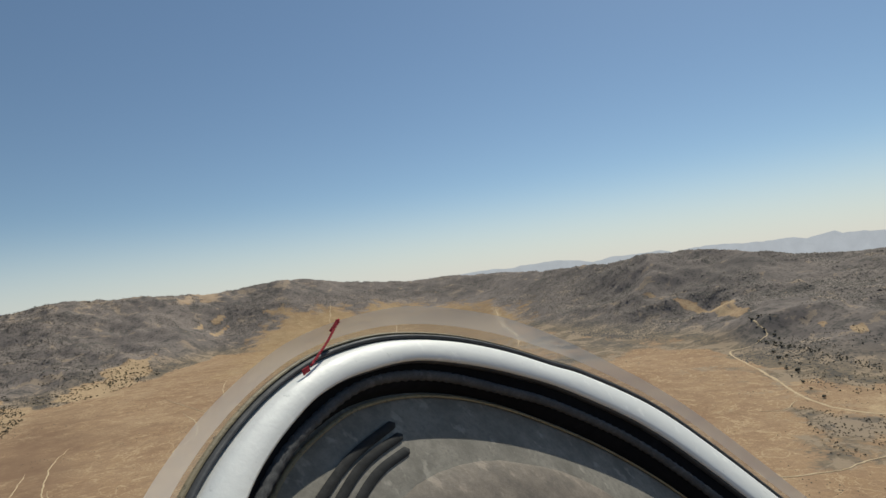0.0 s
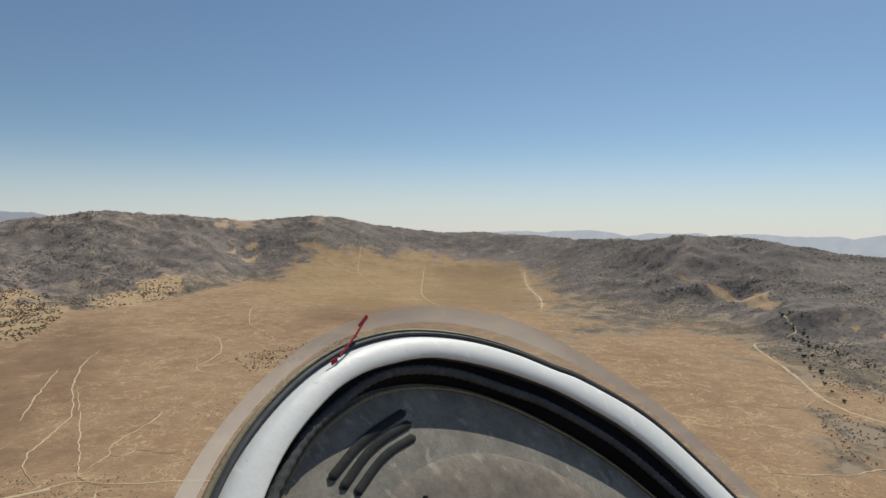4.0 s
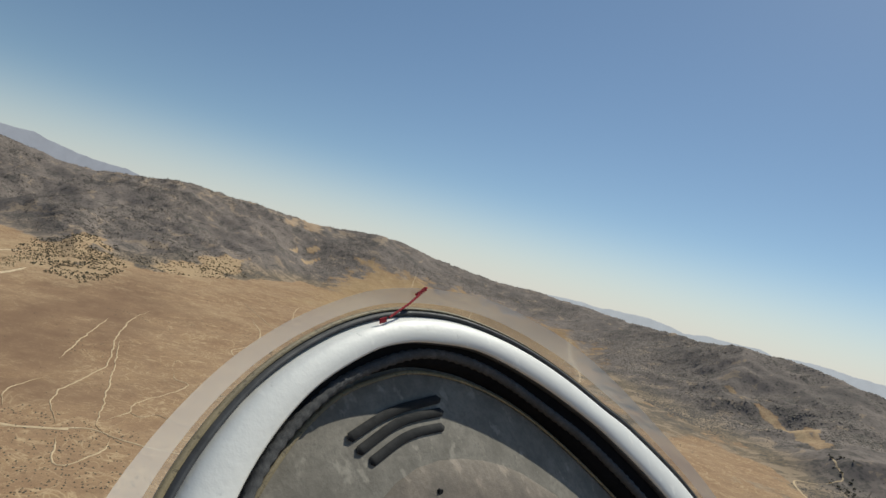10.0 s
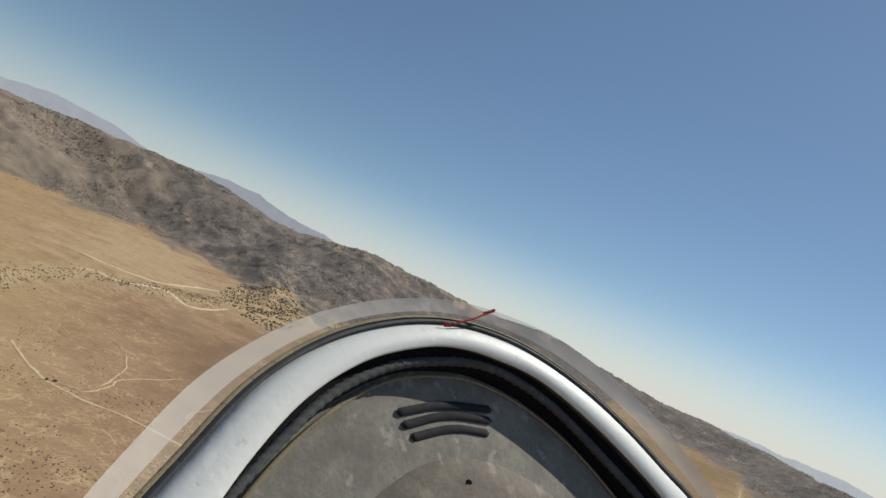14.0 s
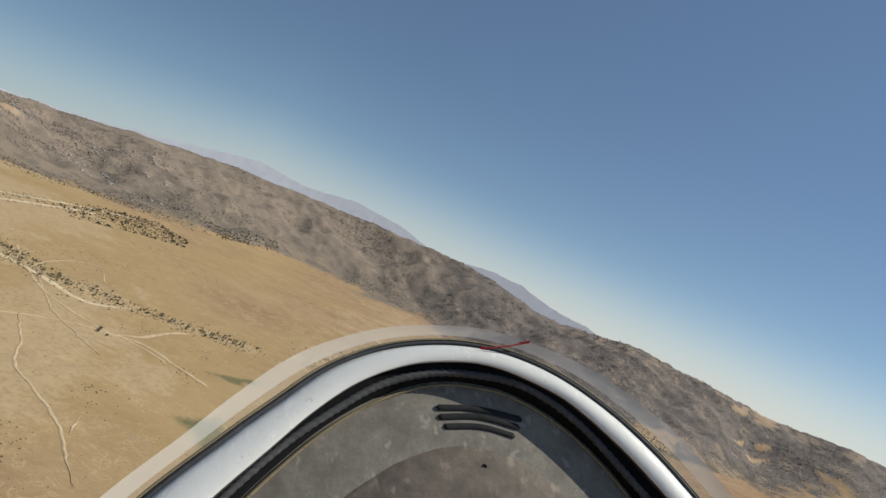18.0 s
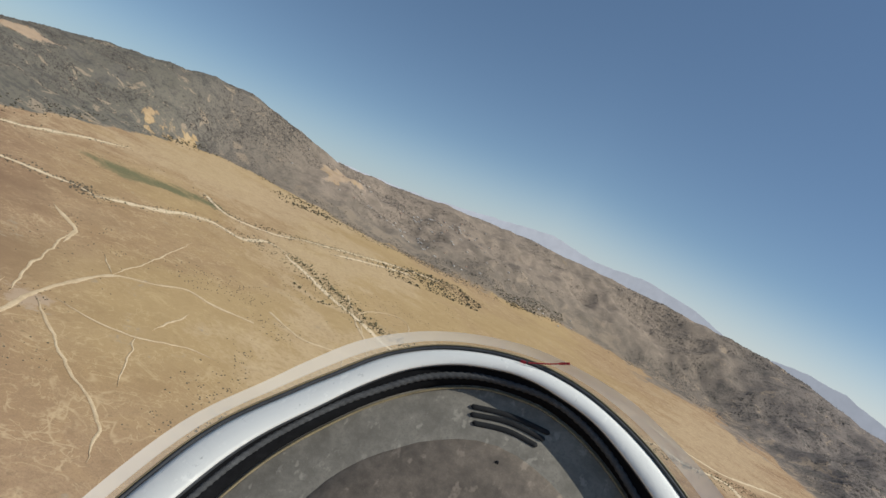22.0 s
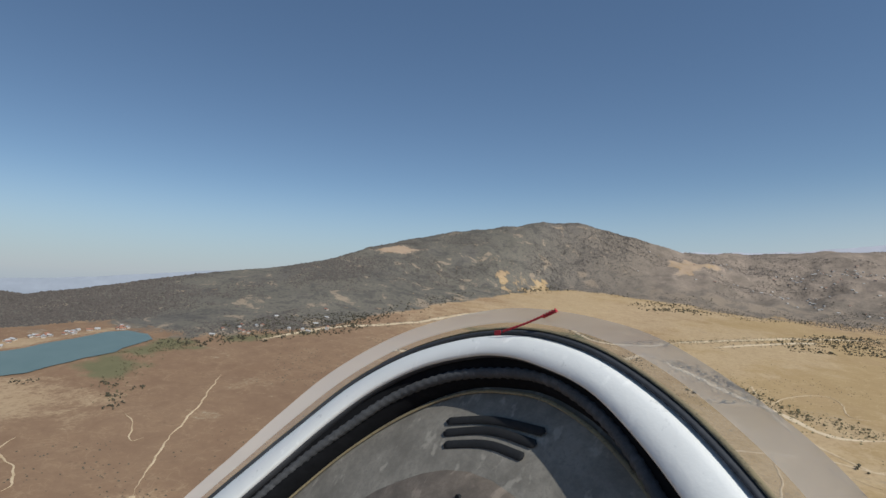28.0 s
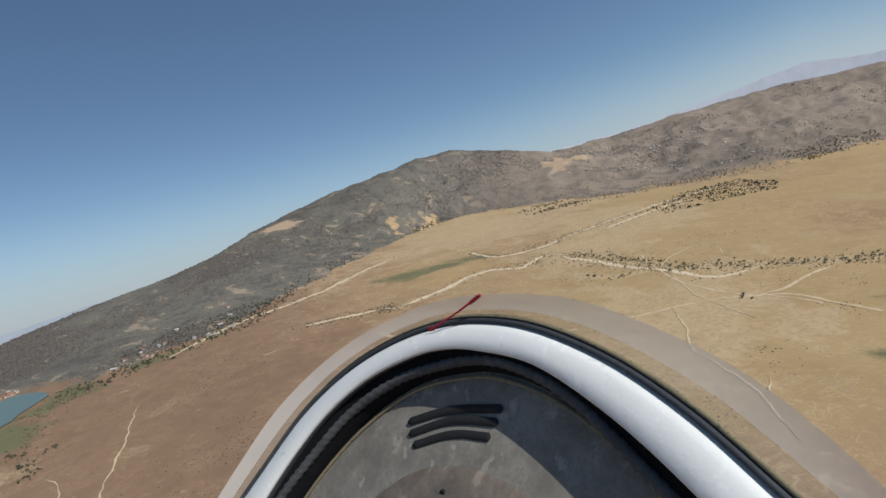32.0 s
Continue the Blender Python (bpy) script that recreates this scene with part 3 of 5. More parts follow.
WASH_ROADS = [
    (9, [(-1251, -759), (-1407, -730), (-1523, -693), (-1601, -630), (-1736, -561), (-1963, -507), (-2123, -440)]),
    (8, [(-1365, -483), (-1389, -417), (-1409, -356), (-1426, -314)]),
    (9, [(-1409, -267), (-1519, -195), (-1678, -86), (-1658, 9), (-1762, 61), (-1733, 123)]),
    (8, [(-2000, -175), (-1861, -79), (-1882, 31), (-1986, 136)]),
    (9, [(-2016, 243), (-2268, 465), (-2394, 597)]),
    (9, [(-1959, 94), (-2120, 239), (-2264, 382), (-2469, 590), (-2648, 814)]),
]
WASH_ROADS += [
    (8, [(-1733, 123), (-1688, 132), (-1598, 194), (-1484, 263), (-1404, 328), (-1316, 381), (-1305, 428), (-1337, 494)]),
    (8, [(-1426, -314), (-1416, -290), (-1409, -267)]),
    (5, [(-1404, 328), (-1241, 337), (-1138, 362), (-1104, 395), (-1084, 422)]),
    (4, [(-1404, 328), (-1461, 331), (-1559, 377), (-1620, 444), (-1587, 473), (-1471, 468), (-1470, 511)]),
    (4, [(-1138, 362), (-1094, 377), (-1041, 394)]),
    (5, [(-830, -136), (-905, -161), (-1017, -176), (-1065, -187), (-1146, -200)]),
    (3.5, [(-1193, -517), (-1183, -493), (-1209, -474)]),
]
LAKE_ROADS = [
    (3.5, [(-604, -649), (-567, -633), (-555, -599), (-547, -572), (-522, -537), (-503, -529)]),
    (3, [(-743, -622), (-717, -576), (-674, -534), (-692, -529)]),
    (4, [(-979, -645), (-798, -543), (-699, -496), (-614, -444), (-569, -414)]),
    (6, [(-569, -414), (-547, -386), (-547, -353), (-526, -325), (-493, -318), (-483, -291), (-483, -257), (-510, -229), (-537, -195), (-579, -192), (-655, -168)]),
    (6, [(-537, -195), (-512, -203), (-483, -215), (-450, -210), (-429, -206)]),
]
LAKE_ROADS += [
    (4, [(-539, -171), (-536, -162), (-527, -158), (-527, -143), (-541, -138), (-541, -125), (-550, -128), (-546, -117), (-529, -110), (-525, -112), (-512, -102), (-508, -92), (-499, -88), (-506, -76), (-492, -80), (-484, -76)]),
    (4, [(-493, -318), (-464, -261), (-468, -231), (-435, -213)]),
]
HILL_TRAILS = [
    (4.5, [(-562, 1635), (-511, 1565), (-475, 1447), (-452, 1350), (-422, 1272)]),
    (5, [(-825, 4198), (-743, 3648), (-630, 3383), (-485, 3006)]),
    (5, [(-391, 3996), (-311, 2921), (-193, 2476), (-177, 2177)]),
    (3, [(-832, 2983), (-663, 2900), (-448, 2913), (-319, 2790)]),
    (3, [(-621, 2354), (-466, 2281), (-290, 2225)]),
    (3.5, [(-587, 826), (-543, 776), (-526, 770), (-521, 802), (-520, 827), (-539, 867)]),
    (4, [(497, 1295), (545, 1290), (598, 1346)]),
]
CREEK = [(-1718, 139), (-1624, 232), (-1522, 294), (-1409, 351), (-1379, 442), (-1341, 527), (-1307, 645), (-1290, 734)]
SIDE = [(-1460, 165), (-1411, 230), (-1426, 286)]
SAND_CREEK = [(-1261, 852), (-1403, 980), (-1466, 1095), (-1559, 1276), (-1500, 1341), (-1461, 1514), (-1513, 1707)]


# ---- the ground: one sheet, finer where it is seen ----
az = np.concatenate([np.arange(-180, -45, 3.0), np.arange(-45, 150, 0.235), np.arange(150, 180, 3.0)])
rad = np.concatenate([[0], np.geomspace(120, 4900, 520)])
A, R = np.meshgrid(np.radians(az), rad, indexing="ij")
X, Y = EYE[0] - np.sin(A) * R, EYE[1] + np.cos(A) * R
Zt, U = terrain(X, Y)
na, nr = A.shape
idx = np.arange(na * nr).reshape(na, nr)
nxt = np.roll(idx, -1, 0)
quads = np.stack([idx[:, :-1], idx[:, 1:], nxt[:, 1:], nxt[:, :-1]], -1).reshape(-1, 4)
me = bpy.data.meshes.new("ground")
me.vertices.add(na * nr)
me.vertices.foreach_set("co", np.stack([X, Y, Zt], -1).astype(np.float32).ravel())
me.loops.add(quads.size)
me.loops.foreach_set("vertex_index", quads.astype(np.int32).ravel())
me.polygons.add(len(quads))
me.polygons.foreach_set("loop_start", np.arange(0, quads.size, 4, dtype=np.int32))
me.update()
me.polygons.foreach_set("use_smooth", np.ones(len(quads), dtype=bool))
fray = fbm(X, Y, 160, 5, 0.6) - 0.5
pale = area(X, Y, PALE)
for bed_line, bed_width in ((CREEK, 40), (SIDE, 26), (SAND_CREEK, 34), (WASH_ROADS[0][1], 20), (WASH_ROADS[2][1], 24), (WASH_ROADS[5][1], 24), (CREEK_ROADS[0][1], 22)):
    d = np.full(X.shape, 1e9)
    for (x0, y0), (x1, y1) in zip(bed_line, bed_line[1:]):
        ex, ey = x1 - x0, y1 - y0
        t = np.clip(((X - x0) * ex + (Y - y0) * ey) / (ex * ex + ey * ey), 0, 1)
        d = np.minimum(d, np.hypot(X - x0 - t * ex, Y - y0 - t * ey))
    pale = np.maximum(pale, smooth(bed_width, 0.3 * bed_width, d + bed_width * 1.3 * (fbm(X, Y, 45, 3) - 0.5)) * smooth(0.20, 0.36, fbm(X, Y, 130, 3)))
bearing = np.degrees(A)
tint = smooth(46, 66, bearing) * smooth(116, 98, bearing) * smooth(400, 900, R) * (0.45 + 0.55 * smooth(0.35, 0.6, fbm(X, Y, 420, 5, 0.55)))
tint = np.maximum(tint, 0.5 * area(X, Y, GRASSY, 0.12))
bare_ground = area(X, Y, BARE)
rise = 0.07 + 0.15 * smooth(42, 52, bearing) * smooth(98, 90, bearing)
scrub = smooth(0.0, 1.0, (U + 0.16 * fray * smooth(0.0, 0.04, U)) / rise) * (1 - area(X, Y, GRASSY, 0.12))
scrub = np.maximum(scrub, area(X, Y, SCRUB)) * (1 - 0.95 * smooth(0.4, 0.7, np.maximum(area(X, Y, PALE), bare_ground)))
clearings = np.maximum(smooth(0.55, 0.05, U), smooth(0.75, 0.95, U) * smooth(10, 14, bearing) * smooth(42, 36, bearing)) + smooth(56, 64, bearing) * smooth(94, 84, bearing) * 0.4
for key, chans in (("cover", (scrub, pale, area(X, Y, GREEN))), ("cover_more", (np.maximum(area(X, Y, BROWN, 0.3), 0.85 * smooth(106, 122, bearing) * smooth(0.06, 0.0, U) * smooth(0.32, 0.5, fbm(X, Y, 330, 4))), bare_ground, clearings * (1 - 0.6 * smooth(92, 104, bearing)))), ("cover_tint", (tint, smooth(0.16, 0.55, U + 0.25 * fray) * smooth(48, 58, bearing) * smooth(95, 89, bearing), 0 * U)), ("cover_last", (smooth(42, 60, bearing) * smooth(104, 92, bearing), smooth(90, 106, bearing), smooth(0.30, 0.10, U) * smooth(50, 30, bearing)))):
    att = me.color_attributes.new(key, "FLOAT_COLOR", "POINT")
    cov = np.ones((na * nr, 4), np.float32)
    for k, ch in enumerate(chans):
        cov[:, k] = ch.ravel()
    att.data.foreach_set("color", cov.ravel())
me.materials.append(LAND)
me.validate()
ground = tagged(new("ground", me), "dry brown valley floor rising to scrub covered hills", "land", kind="structure")


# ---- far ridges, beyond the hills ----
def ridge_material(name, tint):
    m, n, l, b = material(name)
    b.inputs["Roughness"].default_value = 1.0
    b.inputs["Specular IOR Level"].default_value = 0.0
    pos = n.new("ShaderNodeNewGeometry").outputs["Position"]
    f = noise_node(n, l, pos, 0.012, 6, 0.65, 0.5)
    # aerial haze is put into the tint, and emission lifts it further
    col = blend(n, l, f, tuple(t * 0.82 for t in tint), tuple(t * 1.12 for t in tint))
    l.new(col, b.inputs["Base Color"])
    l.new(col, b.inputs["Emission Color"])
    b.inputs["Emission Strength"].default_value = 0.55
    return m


def far_ridge(label, crest, r, tint, rough=14.0):
    """A distant ridge: crest bearings and angles, seen from the flight; tint carries painted haze."""
    ca = np.array(crest)
    bear = np.arange(ca[:, 0].min(), ca[:, 0].max(), 0.12)
    order = np.argsort(ca[:, 0])
    el = np.interp(bear, ca[order, 0], ca[order, 1])
    z = EYE[2] + r * np.tan(np.radians(el)) + rough * (fbm(bear * 40, bear * 0 + r, 60, 5, 0.6) - 0.5) * 2
    verts, rows = [], 7
    for k in range(rows):
        q = k / (rows - 1)
        rr = r - 260 * (1 - q) ** 1.2
        zz = z * q - 420 * (1 - q) + 40 * (fbm(bear * 40, bear * 0 + 90 * k, 90, 4) - 0.5) * np.sin(np.pi * q)
        verts += [(EYE[0] - math.sin(radians(b)) * rr, EYE[1] + math.cos(radians(b)) * rr, h) for b, h in zip(bear, zz)]
    c = len(bear)
    faces = [(k * c + i, k * c + i + 1, (k + 1) * c + i + 1, (k + 1) * c + i) for k in range(rows - 1) for i in range(c - 1)]
    ob = mesh_from("backdrop", verts, faces)
    ob.polygons.foreach_set("use_smooth", np.ones(len(faces), dtype=bool))
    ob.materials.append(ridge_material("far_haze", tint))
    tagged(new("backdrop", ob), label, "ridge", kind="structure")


far_ridge("distant ridge behind the southern hills, painted pale blue for haze", [(-48.9, -2.51), (-38.9, -1.40), (-32.7, -1.30), (-32.2, -1.00), (-30.3, -1.40), (-29.4, -1.20), (-26.9, -1.30), (-22.9, -1.19), (-19.9, -1.49)], 4780, (0.53, 0.535, 0.555))
far_ridge("distant ridge beyond the valley head, painted pale grey for haze", [(-21.9, -1.89), (-19.0, -1.19), (-15.7, -1.29), (-13.3, -1.49), (-10.1, -0.99), (-8.5, -1.09), (-6.0, -1.29), (-2.0, -1.29), (2.8, -1.38), (6.8, -1.88)], 4790, (0.52, 0.525, 0.54))
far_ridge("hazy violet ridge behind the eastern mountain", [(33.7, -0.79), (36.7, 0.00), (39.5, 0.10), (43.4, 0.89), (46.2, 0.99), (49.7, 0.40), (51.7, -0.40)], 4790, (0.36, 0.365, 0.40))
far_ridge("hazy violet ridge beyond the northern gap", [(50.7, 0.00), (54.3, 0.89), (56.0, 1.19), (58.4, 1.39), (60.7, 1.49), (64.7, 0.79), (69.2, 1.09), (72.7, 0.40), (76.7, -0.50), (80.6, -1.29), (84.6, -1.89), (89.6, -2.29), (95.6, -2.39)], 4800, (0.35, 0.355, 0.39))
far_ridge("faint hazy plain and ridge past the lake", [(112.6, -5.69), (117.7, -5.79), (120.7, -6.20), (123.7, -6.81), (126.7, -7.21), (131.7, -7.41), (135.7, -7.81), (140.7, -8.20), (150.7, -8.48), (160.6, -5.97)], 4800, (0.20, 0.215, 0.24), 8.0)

# ---- water ----
lake_shape = [(-677, -1047), (-824, -1054), (-878, -1047), (-944, -1049), (-1014, -1046), (-1075, -1049), (-1120, -1030), (-1121, -973), (-1095, -930), (-1003, -915), (-971, -900), (-913, -905), (-839, -902), (-791, -896), (-759, -908), (-697, -942)]
pts = []
for (x0, y0), (x1, y1) in zip(lake_shape, lake_shape[1:] + lake_shape[:1]):
    for k in range(6):
        q = k / 6
        w = 9 * (float(fbm(np.array([x0 + q * (x1 - x0)]), np.array([y0 + q * (y1 - y0)]), 30, 3)[0]) - 0.5)
        pts.append((x0 + q * (x1 - x0) + w, y0 + q * (y1 - y0) + w, 1.6))
wm, n, l, b = material("lake_water")
wpos = n.new("ShaderNodeNewGeometry").outputs["Position"]
l.new(blend(n, l, noise_node(n, l, wpos, 0.012, 5, 0.6, 1.0), (0.105, 0.155, 0.142), (0.165, 0.215, 0.198)), b.inputs["Base Color"])
b.inputs["Roughness"].default_value = 0.3
b.inputs["Specular IOR Level"].default_value = 0.22
ripple = noise_node(n, l, n.new("ShaderNodeNewGeometry").outputs["Position"], 0.35, 4, 0.6)
bump_node(n, l, b, ripple, 0.25, 0.3)
water = mesh_from("water", pts, [tuple(range(len(pts)))])
water.materials.append(wm)
tagged(new("water", water), "calm grey green lake among dry shores", "lake", kind="structure")

def spline(points, step):
    """A smooth line through the points, in steps of about that length."""
    p = [Vector(q) for q in points]
    p = [2 * p[0] - p[1]] + p + [2 * p[-1] - p[-2]]
    out = []
    for a, b_, c, d in zip(p, p[1:], p[2:], p[3:]):
        k = max(2, int((c - b_).length / step))
        for i in range(k):
            t = i / k
            out.append(0.5 * (2 * b_ + (c - a) * t + (2 * a - 5 * b_ + 4 * c - d) * t * t + (3 * b_ - a - 3 * c + d) * t ** 3))
    return out + [p[-2]]


def road(width, points, label):
    line = np.array([tuple(v) for v in spline(points, 5.0)])
    side = np.gradient(line, axis=0)
    side = np.stack([-side[:, 1], side[:, 0]], -1) / (np.hypot(side[:, 0], side[:, 1])[:, None] + 1e-6)
    line = line + side * (9.0 * (fbm(line[:, 0], line[:, 1], 60, 3) - 0.5) + (6.5 if width < 5.5 else 4.0) * (fbm(line[:, 0], line[:, 1], 22, 3, 0.65) - 0.5))[:, None]
    half = width * (0.36 if width < 5.5 else 0.50 if width < 8 else 0.95) * (0.25 + 1.5 * fbm(line[:, 0], line[:, 1], 34, 4, 0.65))
    from_end = np.minimum(np.arange(len(line)), np.arange(len(line))[::-1]) / max(6.0, 0.16 * len(line))
    half = half * (0.12 + 0.88 * smooth(0, 1, from_end)) if width != 6 else half
    rows = []
    for k in (-1.0, -0.35, 0.35, 1.0):
        q = line + side * (k * half)[:, None]
        z, _ = terrain(q[:, 0], q[:, 1])
        rows.append(np.stack([q[:, 0], q[:, 1], z + (0.75 if abs(k) < 0.5 else 0.35)], -1))
    v = np.stack(rows, 1).reshape(-1, 3)
    f = [(4 * i + j, 4 * i + j + 1, 4 * i + j + 5, 4 * i + j + 4) for i in range(len(line) - 1) for j in range(3)]
    m = mesh_from("road", v.tolist(), f)
    m.materials.append(SAND if width >= 8 else TRACK)
    tagged(new("road", m), label, "dirt track", kind="structure")


for zone, label in ((SOUTH_TRAILS, "narrow pale trail across dry grass"), (CREEK_ROADS, "pale dirt road beside the scrub"), (EAST_ROAD, "pale dirt track crossing the valley floor"),
                    (HUB_ROADS, "sandy dirt road running to a crossing of tracks"), (PLAIN_ROADS, "pale dirt track on the open plain"),
                    (WASH_ROADS, "sandy road along a dry wash"), (LAKE_ROADS, "winding pale dirt road above the lake"), (HILL_TRAILS, "faint pale trail on the grassy slope")):
    for width, points in zone:
        road(width, points, label)


# ---- trees ----
_ico = bmesh.new()
bmesh.ops.create_icosphere(_ico, subdivisions=1, radius=1.0)
ICO_V = np.array([v.co[:] for v in _ico.verts])
ICO_F = np.array([[v.index for v in f.verts] for f in _ico.faces])
_ico.free()


def clump_cloud(rng, centres, sizes):
    """Many uneven clumps of leaves, as arrays of points and triangles."""
    k, nv = len(centres), len(ICO_V)
    v = ICO_V[None] * (1 + 0.35 * (rng.rand(k, nv, 1) - 0.5)) * sizes[:, None, :] + centres[:, None, :]
    f = ICO_F[None] + (np.arange(k) * nv)[:, None, None]
    return v.reshape(-1, 3), f.reshape(-1, 3)


def crown_parts(rng, w, h, k):
    """Clumps spread through an uneven crown of width w and height h, over a bare trunk."""
    ang, rr, zz = rng.rand(k) * 6.283, np.sqrt(rng.rand(k)), rng.rand(k)
    lop = 1 + 0.3 * np.sin(ang * 2 + rng.rand() * 6)
    fall = np.sqrt(np.clip(1 - (1.7 * zz - 0.7) ** 2, 0.05, 1))
    c = np.stack([np.cos(ang) * rr * w * 0.42 * lop * fall, np.sin(ang) * rr * w * 0.42 * lop * fall, h * (0.36 + 0.55 * zz)], -1)
    s = w * (0.13 + 0.10 * rng.rand(k))[:, None] * np.array([[1, 1, 0.72]])
    return clump_cloud(rng, c, s)


def tree_prototype(label, w, h, leaves, seed, name):
    rng = np.random.RandomState(seed)
    top = new(name)
    tagged(top, label, "tree")
    bm = bmesh.new()
    limbs = [((0, 0, -0.6), (0.05 * w, 0.02 * w, 0.45 * h), 0.045 * w, 0.028 * w)]
    for q in range(4):
        a = q * 1.6 + rng.rand()
        limbs.append(((0.04 * w, 0.02 * w, (0.28 + 0.05 * q) * h), (0.27 * w * math.cos(a), 0.27 * w * math.sin(a), (0.58 + 0.06 * q) * h), 0.024 * w, 0.009 * w))
    for p0, p1, r0, r1 in limbs:
        p0, p1 = Vector(p0), Vector(p1)
        cone = bmesh.ops.create_cone(bm, cap_ends=True, segments=7, radius1=r0, radius2=r1, depth=(p1 - p0).length)
        bmesh.ops.transform(bm, matrix=Matrix.Translation((p0 + p1) / 2) @ (p1 - p0).to_track_quat("Z", "Y").to_matrix().to_4x4(), verts=cone["verts"])
    part("trunk", bm, BARK, top)
    v, f = crown_parts(rng, w, h, 34)
    m = mesh_from("crown", v.tolist(), f.tolist())
    m.materials.append(leaves)
    c = new("crown", m)
    c.parent = top
    return top


def part(name, bm, mat, parent, label=""):
    m = bpy.data.meshes.new(name)
    bm.to_mesh(m)
    bm.free()
    m.materials.append(mat)
    ob = new(name, m)
    ob.parent = parent
    return tagged(ob, label)


def along(rng, points, count, spread):
    line = np.array([tuple(v) for v in spline(points, 6.0)])
    q = line[rng.randint(0, len(line), count)]
    return q + rng.normal(0, spread, (count, 2))


def within(rng, loop, count):
    xs, ys = np.array([p[0] for p in loop]), np.array([p[1] for p in loop])
    q = np.stack([rng.uniform(xs.min(), xs.max(), count * 5), rng.uniform(ys.min(), ys.max(), count * 5)], -1)
    keep = (inside(q[:, 0], q[:, 1], loop, 4.0) > 0.5) & (fbm(q[:, 0], q[:, 1], 60, 3) > 0.35)
    return q[keep][:count]


PROTO = {"oak": [tree_prototype("spreading dark green oak on dry ground", 11, 8.5, OAK, 11, "oak_tree"), tree_prototype("round dark green oak on dry ground", 8.5, 7.5, OAK, 12, "oak_tree")],
         "willow": [tree_prototype("grey green willow beside the dry creek", 7.5, 6.5, WILLOW, 13, "willow_tree"), tree_prototype("low grey green willow beside the dry creek", 5.5, 4.2, WILLOW, 14, "willow_tree")]}


def plant(rng, places, kind, group):
    z, _ = terrain(places[:, 0], places[:, 1])
    for (x, y), h in zip(places, z):
        ob = copy_thing(PROTO[kind][rng.randint(2)], pose(x, y, h, 0, 0, rng.uniform(0, 360)))
        s = rng.uniform(0.4, 0.95)
        ob.scale = (s, s, s * rng.uniform(0.85, 1.1))
        tagged(ob, group=group)


def thicket(name, label, rng, places, width, leaves, clumps=7):
    """A far wood or brush as one mesh of many clumps: kind stuff."""
    z, _ = terrain(places[:, 0], places[:, 1])
    vs, fs, base = [], [], 0
    for (x, y), h in zip(places, z):
        w = 0.74 * width * rng.uniform(0.55, 1.35)
        v, f = crown_parts(rng, w, w * 0.8, clumps)
        v[:, 2] -= w * 0.16
        vs.append(v + np.array([x, y, h]))
        fs.append(f + base)
        base += len(v)
    m = mesh_from(name, np.concatenate(vs).tolist(), np.concatenate(fs).tolist())
    m.materials.append(leaves)
    tagged(new(name, m), label, "trees", kind="stuff")


rng = np.random.RandomState(21)
plant(rng, along(rng, CREEK, 230, 17), "willow", "trees along the dry creek")
plant(rng, along(rng, SIDE, 18, 9), "willow", "trees along the dry creek")
WOODS = [(-2293, 440), (-2557, 588), (-2732, 854), (-2488, 921), (-2315, 852), (-2238, 665), (-2134, 462)]
plant(rng, within(rng, WOODS, 110), "oak", "oaks of the valley wood")
plant(rng, along(rng, [(864, 2039), (842, 1899), (700, 1525), (619, 1287)], 34, 10), "oak", "oaks beside the southern road")
plant(rng, np.array([(-849.8, 745.5), (-852.4, 734.1), (-521.2, -350.2), (-505.5, -333.4), (-1164.0, 410.8), (-1152.0, 405.8), (-1140.7, 418.3)]), "oak", "lone oaks by the tracks")

thicket("brush", "grey green brush along the dry creek", rng, along(rng, CREEK, 1100, 24), 4.6, WILLOW, 4)
thicket("oak_wood", "open dark oak wood on the plain", rng, within(rng, WOODS, 1100), 6.5, OAK)
thicket("oak_wood", "dark oak wood at the foot of the northern hills", rng, within(rng, [(-3085, 1107), (-3286, 1414), (-3363, 1672), (-3204, 1604), (-2948, 1203)], 650), 10, OAK, 5)
thicket("oak_wood", "open oak wood in a sandy ravine mouth", rng, within(rng, [(-1700, 1885), (-1950, 2261), (-1880, 2471), (-1609, 2262), (-1449, 1835), (-1504, 1750)], 900), 8.8, OAK, 5)
thicket("oak_wood", "scattered oaks on the lower slope", rng, within(rng, [(-1616, 2310), (-1595, 2495), (-1501, 2776), (-1407, 2921), (-1325, 2568), (-1406, 2295)], 380), 8.8, OAK, 5)
thicket("oak_wood", "open oak wood on pale ground", rng, within(rng, [(-1678, 2179), (-1744, 2450), (-1453, 2144), (-1306, 1811), (-1276, 1690), (-1404, 1695)], 700), 8.8, OAK, 5)
thicket("oak_wood", "scattered oaks round a green meadow", rng, within(rng, [(-1745, 2593), (-1652, 2776), (-1433, 2977), (-1309, 2776), (-1466, 2466)], 320), 8.8, OAK, 5)
thicket("brush", "willow brush along a sandy creek", rng, np.concatenate([along(rng, SAND_CREEK, 420, 24), along(rng, [(-1490, 1224), (-1503, 1326), (-1537, 1462), (-1537, 1633), (-1588, 1834)], 380, 20)]), 6.0, WILLOW, 5)
thicket("brush", "dark scrub beside the southern road", rng, within(rng, [(863, 1880), (1086, 1644), (928, 1258), (791, 1238), (692, 1347), (684, 1485)], 560), 6.0, SAGE, 4)
thicket("brush", "dark scrub on the southern slope", rng, within(rng, [(562, 1309), (668, 1167), (728, 1058), (588, 988), (473, 1033)], 380), 5.0, SAGE, 4)
